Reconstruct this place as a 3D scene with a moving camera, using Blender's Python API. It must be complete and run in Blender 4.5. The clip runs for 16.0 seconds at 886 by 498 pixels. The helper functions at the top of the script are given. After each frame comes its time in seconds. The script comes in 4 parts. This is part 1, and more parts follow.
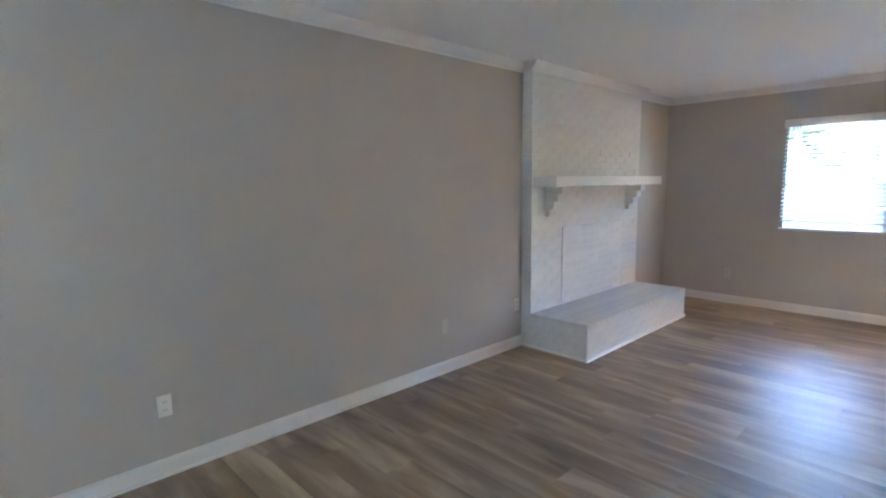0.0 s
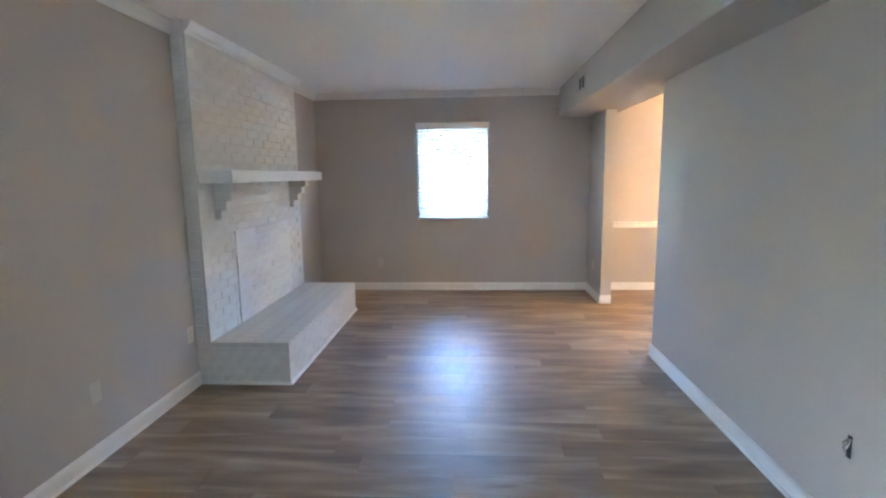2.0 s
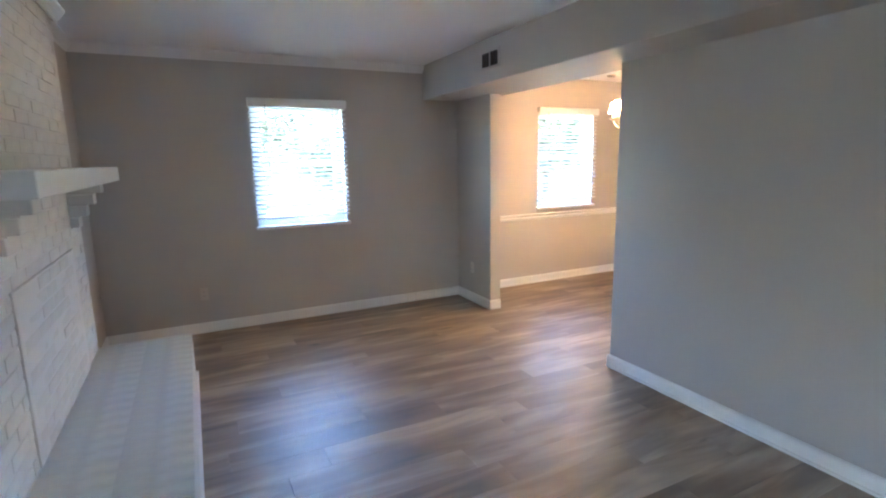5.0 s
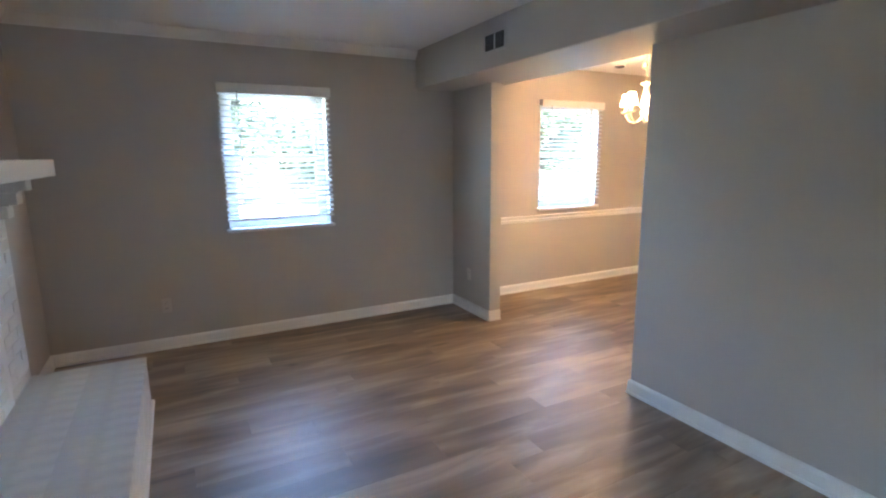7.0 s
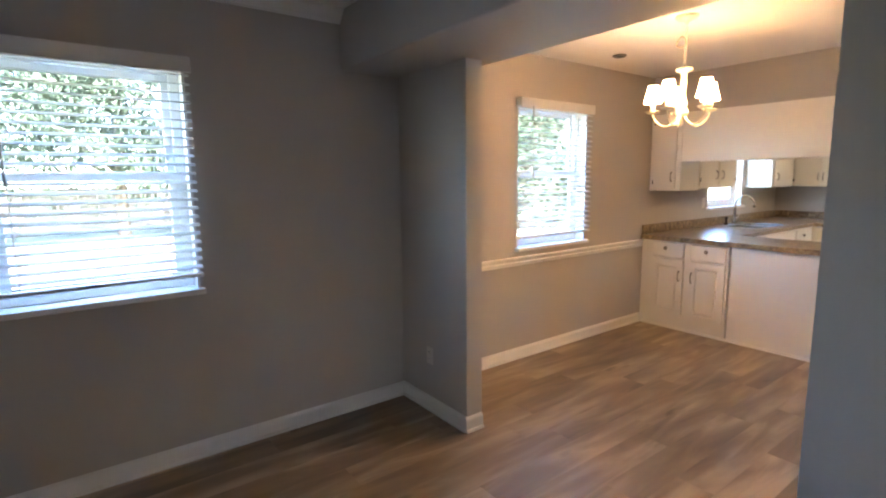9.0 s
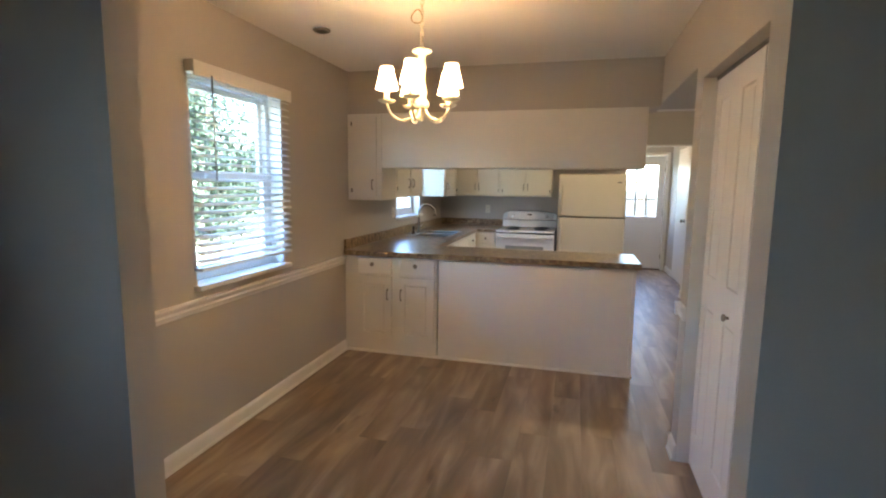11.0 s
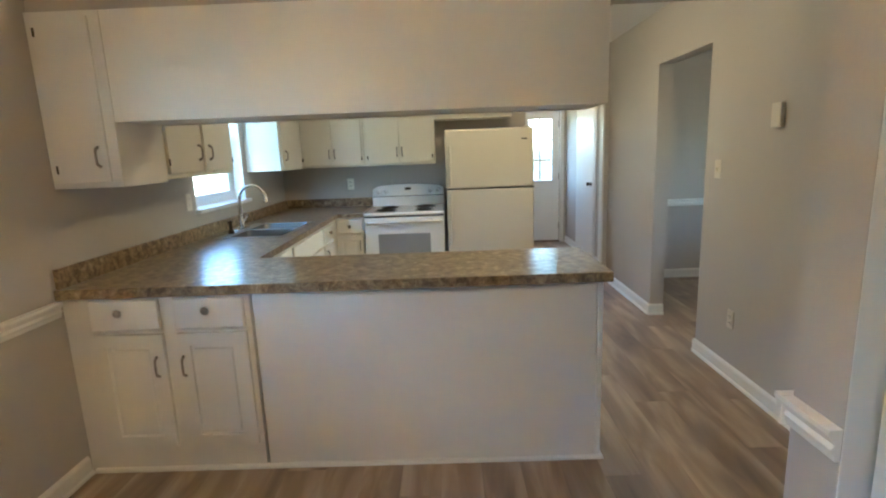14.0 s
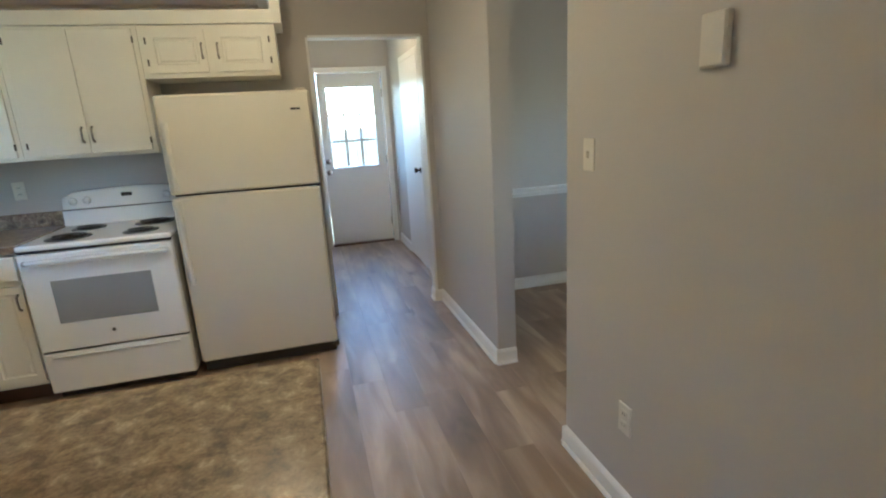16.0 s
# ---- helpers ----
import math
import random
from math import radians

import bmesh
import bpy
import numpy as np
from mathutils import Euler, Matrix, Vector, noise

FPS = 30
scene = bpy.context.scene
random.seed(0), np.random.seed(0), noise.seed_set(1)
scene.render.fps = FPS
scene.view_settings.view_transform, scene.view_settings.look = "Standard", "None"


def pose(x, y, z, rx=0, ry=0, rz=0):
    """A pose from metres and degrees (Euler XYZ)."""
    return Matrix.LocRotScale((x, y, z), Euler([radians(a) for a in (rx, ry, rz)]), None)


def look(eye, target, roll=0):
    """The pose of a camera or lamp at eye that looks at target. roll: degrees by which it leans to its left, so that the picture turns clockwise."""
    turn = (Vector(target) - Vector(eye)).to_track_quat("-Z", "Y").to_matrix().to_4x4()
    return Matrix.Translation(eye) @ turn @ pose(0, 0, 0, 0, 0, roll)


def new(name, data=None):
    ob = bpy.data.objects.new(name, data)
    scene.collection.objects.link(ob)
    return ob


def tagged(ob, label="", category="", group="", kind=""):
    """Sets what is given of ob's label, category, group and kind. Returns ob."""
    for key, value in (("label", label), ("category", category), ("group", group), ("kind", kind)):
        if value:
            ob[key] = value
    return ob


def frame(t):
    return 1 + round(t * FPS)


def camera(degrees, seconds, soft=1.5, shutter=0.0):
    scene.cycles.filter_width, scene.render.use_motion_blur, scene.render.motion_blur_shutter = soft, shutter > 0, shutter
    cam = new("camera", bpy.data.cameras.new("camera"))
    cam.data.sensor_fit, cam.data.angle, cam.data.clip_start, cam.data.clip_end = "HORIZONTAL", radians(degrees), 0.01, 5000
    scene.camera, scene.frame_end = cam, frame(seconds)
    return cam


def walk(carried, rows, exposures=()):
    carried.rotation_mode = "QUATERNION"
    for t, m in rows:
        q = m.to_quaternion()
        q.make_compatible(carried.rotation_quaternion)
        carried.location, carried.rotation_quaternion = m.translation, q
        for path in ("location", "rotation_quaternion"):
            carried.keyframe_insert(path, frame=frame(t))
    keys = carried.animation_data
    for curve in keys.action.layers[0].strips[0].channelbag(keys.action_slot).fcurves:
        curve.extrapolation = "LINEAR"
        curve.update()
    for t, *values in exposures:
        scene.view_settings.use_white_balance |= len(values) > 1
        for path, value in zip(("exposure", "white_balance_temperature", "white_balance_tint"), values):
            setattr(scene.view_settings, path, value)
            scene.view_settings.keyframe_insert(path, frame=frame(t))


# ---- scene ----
cam = camera(82.8, 16.0, 2.1)
PATH = [
    (0, (0.577, 0.54, 1.474), (1.94, 1.98, 1.214), -0.8),
    (0.5, (0.61, 0.699, 1.509), (2.313, 1.708, 1.222), -0.4),
    (1, (0.696, 0.853, 1.493), (2.577, 1.473, 1.215), -0.1),
    (1.5, (0.7, 1.04, 1.515), (2.651, 1.369, 1.221), -0.8),
    (2, (0.809, 1.316, 1.468), (2.783, 1.437, 1.175), -0.8),
    (2.5, (1.003, 1.625, 1.481), (2.981, 1.594, 1.183), -0.7),
    (3, (1.172, 1.935, 1.489), (3.129, 1.676, 1.166), -0.8),
    (3.5, (1.409, 2.131, 1.491), (3.336, 1.715, 1.158), -0.9),
    (4, (1.664, 2.317, 1.533), (3.555, 1.768, 1.183), -0.2),
    (4.5, (1.931, 2.495, 1.528), (3.737, 1.713, 1.173), -0.4),
    (5, (2.203, 2.521, 1.529), (3.968, 1.649, 1.176), -1.1),
    (7.3, (2.886, 2.296, 1.522), (4.621, 1.368, 1.159), -0.3),
    (7.5, (3.058, 2.237, 1.531), (4.793, 1.307, 1.175), -0.1),
    (8, (3.487, 2.102, 1.521), (5.221, 1.17, 1.168), 0.3),
    (8.5, (3.924, 1.91, 1.512), (5.61, 0.884, 1.189), -1.0),
    (9, (4.288, 1.671, 1.501), (5.874, 0.486, 1.218), -0.6),
    (9.5, (4.609, 1.448, 1.511), (5.875, -0.077, 1.24), -0.5),
    (10, (4.879, 1.24, 1.486), (5.855, -0.486, 1.227), -0.1),
    (12.3, (5.404, 0.593, 1.496), (5.559, -1.385, 1.246), 0.5),
    (12.5, (5.444, 0.446, 1.503), (5.585, -1.534, 1.259), 0.3),
    (13, (5.47, 0.057, 1.495), (5.601, -1.924, 1.253), 0.3),
    (13.5, (5.463, -0.369, 1.479), (5.515, -2.355, 1.248), -1.2),
    (14, (5.386, -0.848, 1.444), (5.417, -2.811, 1.066), -2.2),
    (14.5, (5.317, -1.287, 1.427), (5.295, -3.237, 0.984), -2.2),
    (15, (5.156, -1.697, 1.397), (4.908, -3.626, 0.931), -1.9),
    (15.5, (4.916, -2.08, 1.403), (4.61, -3.996, 0.919), -2.3),
    (16, (4.663, -2.452, 1.415), (4.174, -4.329, 0.927), -3.4),
]
EXPOSURES = [(0.0, 6.75, 5450, 10), (5.0, 6.35, 5400, 9), (7.5, 5.95, 5650, 10), (8.5, 5.55, 5750, 12), (10.0, 4.95, 5750, 9), (12.5, 4.3, 5000, -3), (13.0, 4.2, 5050, -3), (14.0, 4.85, 5000, -7), (15.0, 4.6, 5050, -8), (15.5, 4.65, 5000, -7), (16.0, 4.8, 4900, -5)]
walk(cam, [(t, look(eye, target, roll)) for t, eye, target, roll in PATH], EXPOSURES)

# ---- world, sun, exposure ----
world = bpy.data.worlds.new("world")
scene.world = world
world.use_nodes = True
wn = world.node_tree
sky = wn.nodes.new("ShaderNodeTexSky")
sky.sky_type = "NISHITA"
sky.sun_disc = False
sky.sun_elevation = radians(52)
sky.sun_rotation = radians(270)
wn.links.new(sky.outputs[0], wn.nodes["Background"].inputs[0])
wn.nodes["Background"].inputs[1].default_value = 0.15
sun_data = bpy.data.lights.new("sun", "SUN")
sun_data.energy, sun_data.angle, sun_data.color = 5.0, radians(0.5), (1.0, 0.95, 0.87)
sun = new("sun", sun_data)
sun.matrix_world = look((-17, 0, 22), (0, 0, 0))


# ---- materials ----
def material(name, base, rough=0.5, metal=0.0, grain=40.0, vary=0.06, bump=0.05, dist=0.002, big=1.2, bigvary=0.05,
             coat=0.0, obj=0.0, island=False, spec=0.5):
    m = bpy.data.materials.new(name)
    m.use_nodes = True
    nt = m.node_tree
    b = nt.nodes["Principled BSDF"]
    b.inputs["Roughness"].default_value = rough
    b.inputs["Metallic"].default_value = metal
    b.inputs["Coat Weight"].default_value = coat
    b.inputs["Specular IOR Level"].default_value = spec
    co = nt.nodes.new("ShaderNodeTexCoord")
    fine = nt.nodes.new("ShaderNodeTexNoise")
    fine.inputs["Scale"].default_value, fine.inputs["Detail"].default_value = grain, 4
    wide = nt.nodes.new("ShaderNodeTexNoise")
    wide.inputs["Scale"].default_value, wide.inputs["Detail"].default_value = big, 3
    for n in (fine, wide):
        nt.links.new(co.outputs["Object"], n.inputs["Vector"])
    total = nt.nodes.new("ShaderNodeMath")
    total.operation = "MULTIPLY_ADD"
    nt.links.new(fine.outputs["Fac"], total.inputs[0])
    total.inputs[1].default_value = vary * 2
    other = nt.nodes.new("ShaderNodeMath")
    other.operation = "MULTIPLY_ADD"
    nt.links.new(wide.outputs["Fac"], other.inputs[0])
    other.inputs[1].default_value = bigvary * 2
    other.inputs[2].default_value = 1 - vary - bigvary
    nt.links.new(other.outputs[0], total.inputs[2])
    value = total.outputs[0]
    if obj or island:
        r = nt.nodes.new("ShaderNodeNewGeometry" if island else "ShaderNodeObjectInfo")
        extra = nt.nodes.new("ShaderNodeMath")
        extra.operation = "MULTIPLY_ADD"
        nt.links.new(r.outputs["Random Per Island" if island else "Random"], extra.inputs[0])
        extra.inputs[1].default_value = obj * 2
        extra.inputs[2].default_value = 1 - obj
        mul = nt.nodes.new("ShaderNodeMath")
        mul.operation = "MULTIPLY"
        nt.links.new(extra.outputs[0], mul.inputs[0])
        nt.links.new(value, mul.inputs[1])
        value = mul.outputs[0]
    tint = nt.nodes.new("ShaderNodeVectorMath")
    tint.operation = "SCALE"
    tint.inputs[0].default_value = base
    nt.links.new(value, tint.inputs["Scale"])
    nt.links.new(tint.outputs[0], b.inputs["Base Color"])
    if bump:
        bp = nt.nodes.new("ShaderNodeBump")
        bp.inputs["Strength"].default_value, bp.inputs["Distance"].default_value = bump, dist
        nt.links.new(fine.outputs["Fac"], bp.inputs["Height"])
        nt.links.new(bp.outputs[0], b.inputs["Normal"])
    return m


def wood_floor():
    """Grey-brown vinyl planks: grain drawn out along the plank, knots and a tone of its own for each."""
    m = bpy.data.materials.new("plank_floor")
    m.use_nodes = True
    nt = m.node_tree
    b = nt.nodes["Principled BSDF"]
    co = nt.nodes.new("ShaderNodeTexCoord")
    info = nt.nodes.new("ShaderNodeObjectInfo")
    shift = nt.nodes.new("ShaderNodeVectorMath")
    shift.operation = "MULTIPLY_ADD"
    nt.links.new(info.outputs["Random"], shift.inputs[0])
    shift.inputs[1].default_value = (37.0, 91.0, 13.0)
    nt.links.new(co.outputs["Object"], shift.inputs[2])

    def noise_at(sx, sy, scale, detail, rough=0.55, warp=0.0):
        mp = nt.nodes.new("ShaderNodeMapping")
        mp.inputs["Scale"].default_value = (sx, sy, 1)
        nt.links.new(shift.outputs[0], mp.inputs["Vector"])
        n = nt.nodes.new("ShaderNodeTexNoise")
        n.inputs["Scale"].default_value, n.inputs["Detail"].default_value = scale, detail
        n.inputs["Roughness"].default_value, n.inputs["Distortion"].default_value = rough, warp
        nt.links.new(mp.outputs[0], n.inputs["Vector"])
        return n.outputs["Fac"]

    streak = noise_at(2.7, 0.46, 3.0, 3, 0.5, 0.7)
    grain = noise_at(60.0, 2.0, 3.0, 4)
    cloud = noise_at(2.4, 0.40, 2.0, 2)
    ramp = nt.nodes.new("ShaderNodeValToRGB")
    el = ramp.color_ramp.elements
    el[0].position, el[0].color = 0.25, (0.100, 0.063, 0.038, 1)
    el[1].position, el[1].color = 0.74, (0.50, 0.380, 0.260, 1)
    mid = el.new(0.5)
    mid.color = (0.262, 0.178, 0.110, 1)
    a = nt.nodes.new("ShaderNodeMath")
    a.operation = "MULTIPLY_ADD"
    nt.links.new(grain, a.inputs[0])
    a.inputs[1].default_value = 0.05
    half = nt.nodes.new("ShaderNodeMath")
    half.operation = "MULTIPLY"
    nt.links.new(streak, half.inputs[0])
    half.inputs[1].default_value = 0.75
    nt.links.new(half.outputs[0], a.inputs[2])
    c = nt.nodes.new("ShaderNodeMath")
    c.operation = "MULTIPLY_ADD"
    nt.links.new(cloud, c.inputs[0])
    c.inputs[1].default_value = 0.6
    nt.links.new(a.outputs[0], c.inputs[2])
    d = nt.nodes.new("ShaderNodeMath")
    d.operation = "MULTIPLY_ADD"
    nt.links.new(info.outputs["Random"], d.inputs[0])
    d.inputs[1].default_value = 0.08
    nt.links.new(c.outputs[0], d.inputs[2])
    e = nt.nodes.new("ShaderNodeMath")
    e.operation = "SUBTRACT"
    nt.links.new(d.outputs[0], e.inputs[0])
    e.inputs[1].default_value = 0.225
    nt.links.new(e.outputs[0], ramp.inputs[0])
    # knots: sparse dark ovals
    mp = nt.nodes.new("ShaderNodeMapping")
    mp.inputs["Scale"].default_value = (4.2, 1.5, 1)
    nt.links.new(shift.outputs[0], mp.inputs["Vector"])
    wob = nt.nodes.new("ShaderNodeTexNoise")
    wob.inputs["Scale"].default_value, wob.inputs["Detail"].default_value = 2.5, 3
    nt.links.new(mp.outputs[0], wob.inputs["Vector"])
    bent = nt.nodes.new("ShaderNodeVectorMath")
    bent.operation = "MULTIPLY_ADD"
    nt.links.new(wob.outputs["Color"], bent.inputs[0])
    bent.inputs[1].default_value = (0.35, 0.35, 0.0)
    nt.links.new(mp.outputs[0], bent.inputs[2])
    vo = nt.nodes.new("ShaderNodeTexVoronoi")
    vo.inputs["Scale"].default_value = 0.8
    nt.links.new(bent.outputs[0], vo.inputs["Vector"])
    kr = nt.nodes.new("ShaderNodeMapRange")
    kr.inputs[1].default_value, kr.inputs[2].default_value = 0.015, 0.10
    kr.inputs[3].default_value, kr.inputs[4].default_value = 0.36, 1.0
    nt.links.new(vo.outputs["Distance"], kr.inputs[0])
    sc = nt.nodes.new("ShaderNodeVectorMath")
    sc.operation = "SCALE"
    nt.links.new(ramp.outputs[0], sc.inputs[0])
    nt.links.new(kr.outputs[0], sc.inputs["Scale"])
    nt.links.new(sc.outputs[0], b.inputs["Base Color"])
    rr = nt.nodes.new("ShaderNodeMapRange")
    rr.inputs[3].default_value, rr.inputs[4].default_value = 0.46, 0.58
    nt.links.new(streak, rr.inputs[0])
    nt.links.new(rr.outputs[0], b.inputs["Roughness"])
    bp = nt.nodes.new("ShaderNodeBump")
    b.inputs["Specular IOR Level"].default_value = 0.8
    b.inputs["Coat Weight"].default_value, b.inputs["Coat Roughness"].default_value = 0.5, 0.40
    bp.inputs["Strength"].default_value, bp.inputs["Distance"].default_value = 0.12, 0.001
    nt.links.new(grain, bp.inputs["Height"])
    nt.links.new(bp.outputs[0], b.inputs["Normal"])
    return m


def laminate_top():
    """Brown stone-look laminate: mottled tan, brown and dark flecks under a satin sheen."""
    m = bpy.data.materials.new("laminate_counter")
    m.use_nodes = True
    nt = m.node_tree
    b = nt.nodes["Principled BSDF"]
    b.inputs["Roughness"].default_value = 0.28
    co = nt.nodes.new("ShaderNodeTexCoord")
    ns = []
    for scale, detail, warp in ((24, 6, 0.4), (110, 4, 0.2)):
        n = nt.nodes.new("ShaderNodeTexNoise")
        n.inputs["Scale"].default_value, n.inputs["Detail"].default_value, n.inputs["Distortion"].default_value = scale, detail, warp
        n.inputs["Roughness"].default_value = 0.65
        nt.links.new(co.outputs["Object"], n.inputs["Vector"])
        ns.append(n)
    mix = nt.nodes.new("ShaderNodeMath")
    mix.operation = "MULTIPLY_ADD"
    nt.links.new(ns[1].outputs["Fac"], mix.inputs[0])
    mix.inputs[1].default_value = 0.35
    nt.links.new(ns[0].outputs["Fac"], mix.inputs[2])
    ramp = nt.nodes.new("ShaderNodeValToRGB")
    el = ramp.color_ramp.elements
    el[0].position, el[0].color = 0.48, (0.085, 0.057, 0.038, 1)
    el[1].position, el[1].color = 0.86, (0.50, 0.40, 0.26, 1)
    for p, col in ((0.59, (0.175, 0.122, 0.072, 1)), (0.67, (0.250, 0.185, 0.110, 1)), (0.76, (0.33, 0.252, 0.152, 1))):
        k = el.new(p)
        k.color = col
    nt.links.new(mix.outputs[0], ramp.inputs[0])
    nt.links.new(ramp.outputs[0], b.inputs["Base Color"])
    return m


def clear_glass():
    m = bpy.data.materials.new("window_glass")
    m.use_nodes = True
    nt = m.node_tree
    nt.nodes.remove(nt.nodes["Principled BSDF"])
    out = nt.nodes["Material Output"]
    tr, gl, mx = (nt.nodes.new(k) for k in ("ShaderNodeBsdfTransparent", "ShaderNodeBsdfGlossy", "ShaderNodeMixShader"))
    gl.inputs["Roughness"].default_value = 0.01
    mx.inputs[0].default_value = 0.05
    nt.links.new(tr.outputs[0], mx.inputs[1])
    nt.links.new(gl.outputs[0], mx.inputs[2])
    nt.links.new(mx.outputs[0], out.inputs["Surface"])
    return m


def thin_cloth(name, base, through_share=0.55):
    m = bpy.data.materials.new(name)
    m.use_nodes = True
    nt = m.node_tree
    b = nt.nodes["Principled BSDF"]
    b.inputs["Base Color"].default_value = (*base, 1)
    b.inputs["Roughness"].default_value = 0.9
    tl, mx = nt.nodes.new("ShaderNodeBsdfTranslucent"), nt.nodes.new("ShaderNodeMixShader")
    tl.inputs[0].default_value = (*base, 1)
    wv = nt.nodes.new("ShaderNodeTexNoise")
    wv.inputs["Scale"].default_value = 220
    bp = nt.nodes.new("ShaderNodeBump")
    bp.inputs["Strength"].default_value = 0.15
    bp.inputs["Distance"].default_value = 0.001
    nt.links.new(wv.outputs["Fac"], bp.inputs["Height"])
    nt.links.new(bp.outputs[0], b.inputs["Normal"])
    mx.inputs[0].default_value = through_share
    nt.links.new(b.outputs[0], mx.inputs[1])
    nt.links.new(tl.outputs[0], mx.inputs[2])
    nt.links.new(mx.outputs[0], nt.nodes["Material Output"].inputs["Surface"])
    return m


WALL = material("greige_wall_paint", (0.50, 0.465, 0.43), 0.55, grain=180, vary=0.015, bump=0.10, dist=0.001, big=0.8, bigvary=0.03)
CEIL = material("white_ceiling_paint", (0.88, 0.87, 0.86), 0.8, grain=120, vary=0.02, bump=0.15, dist=0.002, big=0.9, bigvary=0.02)
TRIM = material("white_trim_paint", (0.80, 0.79, 0.77), 0.35, grain=30, vary=0.02, bump=0.04, bigvary=0.02)
DOORW = material("white_door_paint", (0.80, 0.79, 0.78), 0.4, grain=25, vary=0.015, bump=0.03, bigvary=0.02)
CABW = material("white_cabinet_paint", (0.80, 0.785, 0.755), 0.38, grain=18, vary=0.02, bump=0.06, bigvary=0.03)
CABC = material("cream_cabinet_paint", (0.77, 0.735, 0.65), 0.36, grain=18, vary=0.02, bump=0.06, bigvary=0.03)
HEARTHTOP = material("worn_white_paint_on_brick", (0.68, 0.675, 0.635), 0.85, grain=16, vary=0.16, bump=0.5, dist=0.004, big=3.0, bigvary=0.14)
BRICK = material("white_painted_brick", (0.73, 0.725, 0.695), 0.8, grain=45, vary=0.05, bump=0.35, dist=0.003, big=6.0, bigvary=0.13, obj=0.03)
MORTAR = material("white_painted_mortar", (0.73, 0.725, 0.70), 0.75, grain=90, vary=0.06, bump=0.5, dist=0.003)
PANEL = material("white_painted_board", (0.76, 0.755, 0.735), 0.5, grain=35, vary=0.02, bump=0.05, bigvary=0.03)
ENAMEL = material("white_enamel", (0.80, 0.80, 0.79), 0.18, grain=20, vary=0.01, bump=0.0, bigvary=0.01, coat=0.3)
BISQUE = material("bisque_enamel", (0.66, 0.62, 0.53), 0.34, grain=260, vary=0.02, bump=0.10, dist=0.001, bigvary=0.02)
BLACK = material("black_iron", (0.018, 0.017, 0.016), 0.45, grain=60, vary=0.2, bump=0.1)
OVENGLASS = material("grey_oven_glass", (0.30, 0.305, 0.305), 0.12, grain=200, vary=0.05, bump=0.0, coat=0.5)
# Same sink steel, lightened to carry the highlight along the rim.
RIMSTEEL = material("steel_rim_highlight", (0.62, 0.61, 0.59), 0.30, 1.0, grain=120, vary=0.04, bump=0.03)
# Colour darkened for the shade in the sink bowls; small metal parts share it.
STEEL = material("darkened_steel", (0.21, 0.20, 0.185), 0.38, 1.0, grain=120, vary=0.05, bump=0.05)
CHROME = material("chrome", (0.75, 0.74, 0.72), 0.12, 1.0, grain=20, vary=0.02, bump=0.0)
NICKEL = material("satin_nickel", (0.33, 0.30, 0.27), 0.3, 1.0, grain=90, vary=0.05, bump=0.03)
BRONZE = material("dark_bronze", (0.07, 0.055, 0.045), 0.4, 0.8, grain=90, vary=0.1, bump=0.03)
PLASTIC = material("white_plastic", (0.80, 0.79, 0.76), 0.35, grain=20, vary=0.01, bump=0.0)
ALMOND = material("almond_plastic", (0.74, 0.70, 0.61), 0.35, grain=20, vary=0.01, bump=0.0)
PAINTED = material("painted_over_plastic", (0.66, 0.625, 0.56), 0.45, grain=40, vary=0.02, bump=0.0)
GREIGEP = material("greige_painted_plastic", (0.57, 0.54, 0.50), 0.4, grain=40, vary=0.02, bump=0.0)
SLOT = material("dark_slot", (0.03, 0.03, 0.03), 0.6, grain=20, vary=0.1, bump=0.0)
VINYL = material("white_vinyl_frame", (0.80, 0.81, 0.82), 0.35, grain=20, vary=0.01, bump=0.0)
SLAT = thin_cloth("white_blind_slat", (0.82, 0.84, 0.86), 0.40)
FROST = thin_cloth("frosted_bulb_cap", (0.85, 0.82, 0.76), 0.3)
SHADE = thin_cloth("cream_lamp_shade", (0.90, 0.84, 0.72), 0.25)
glow = SHADE.node_tree.nodes["Principled BSDF"]
glow.inputs["Emission Color"].default_value = (1.0, 0.57, 0.24, 1)
glow.inputs["Emission Strength"].default_value = 1.1
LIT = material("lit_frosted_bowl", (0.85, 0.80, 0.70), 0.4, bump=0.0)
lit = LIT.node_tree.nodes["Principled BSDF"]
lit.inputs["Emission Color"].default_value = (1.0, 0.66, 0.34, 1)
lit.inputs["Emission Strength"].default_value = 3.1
CREAMIRON = material("cream_painted_iron", (0.76, 0.72, 0.60), 0.4, grain=50, vary=0.06, bump=0.15, dist=0.001, bigvary=0.08)
BRAID = material("tan_braid", (0.42, 0.31, 0.17), 0.8, grain=300, vary=0.2, bump=0.3, dist=0.001)
KICK = material("dark_toe_kick", (0.10, 0.055, 0.035), 0.5, grain=40, vary=0.15, bump=0.05)
SUBFLOOR = material("dark_underlay", (0.05, 0.035, 0.025), 0.9, grain=30, vary=0.1, bump=0.0)
FLOOR = wood_floor()
LAM = laminate_top()
GLASS = clear_glass()
GRASS = material("lawn", (0.15, 0.147, 0.085), 0.9, grain=30, vary=0.35, bump=0.6, dist=0.03, big=0.4, bigvary=0.2)
LEAF = material("tree_leaves", (0.042, 0.055, 0.036), 0.8, grain=3, vary=0.12, bump=0.0, obj=0.12, spec=0.05, island=True)
BARK = material("tree_bark", (0.13, 0.10, 0.075), 0.9, grain=25, vary=0.3, bump=0.8, dist=0.02)
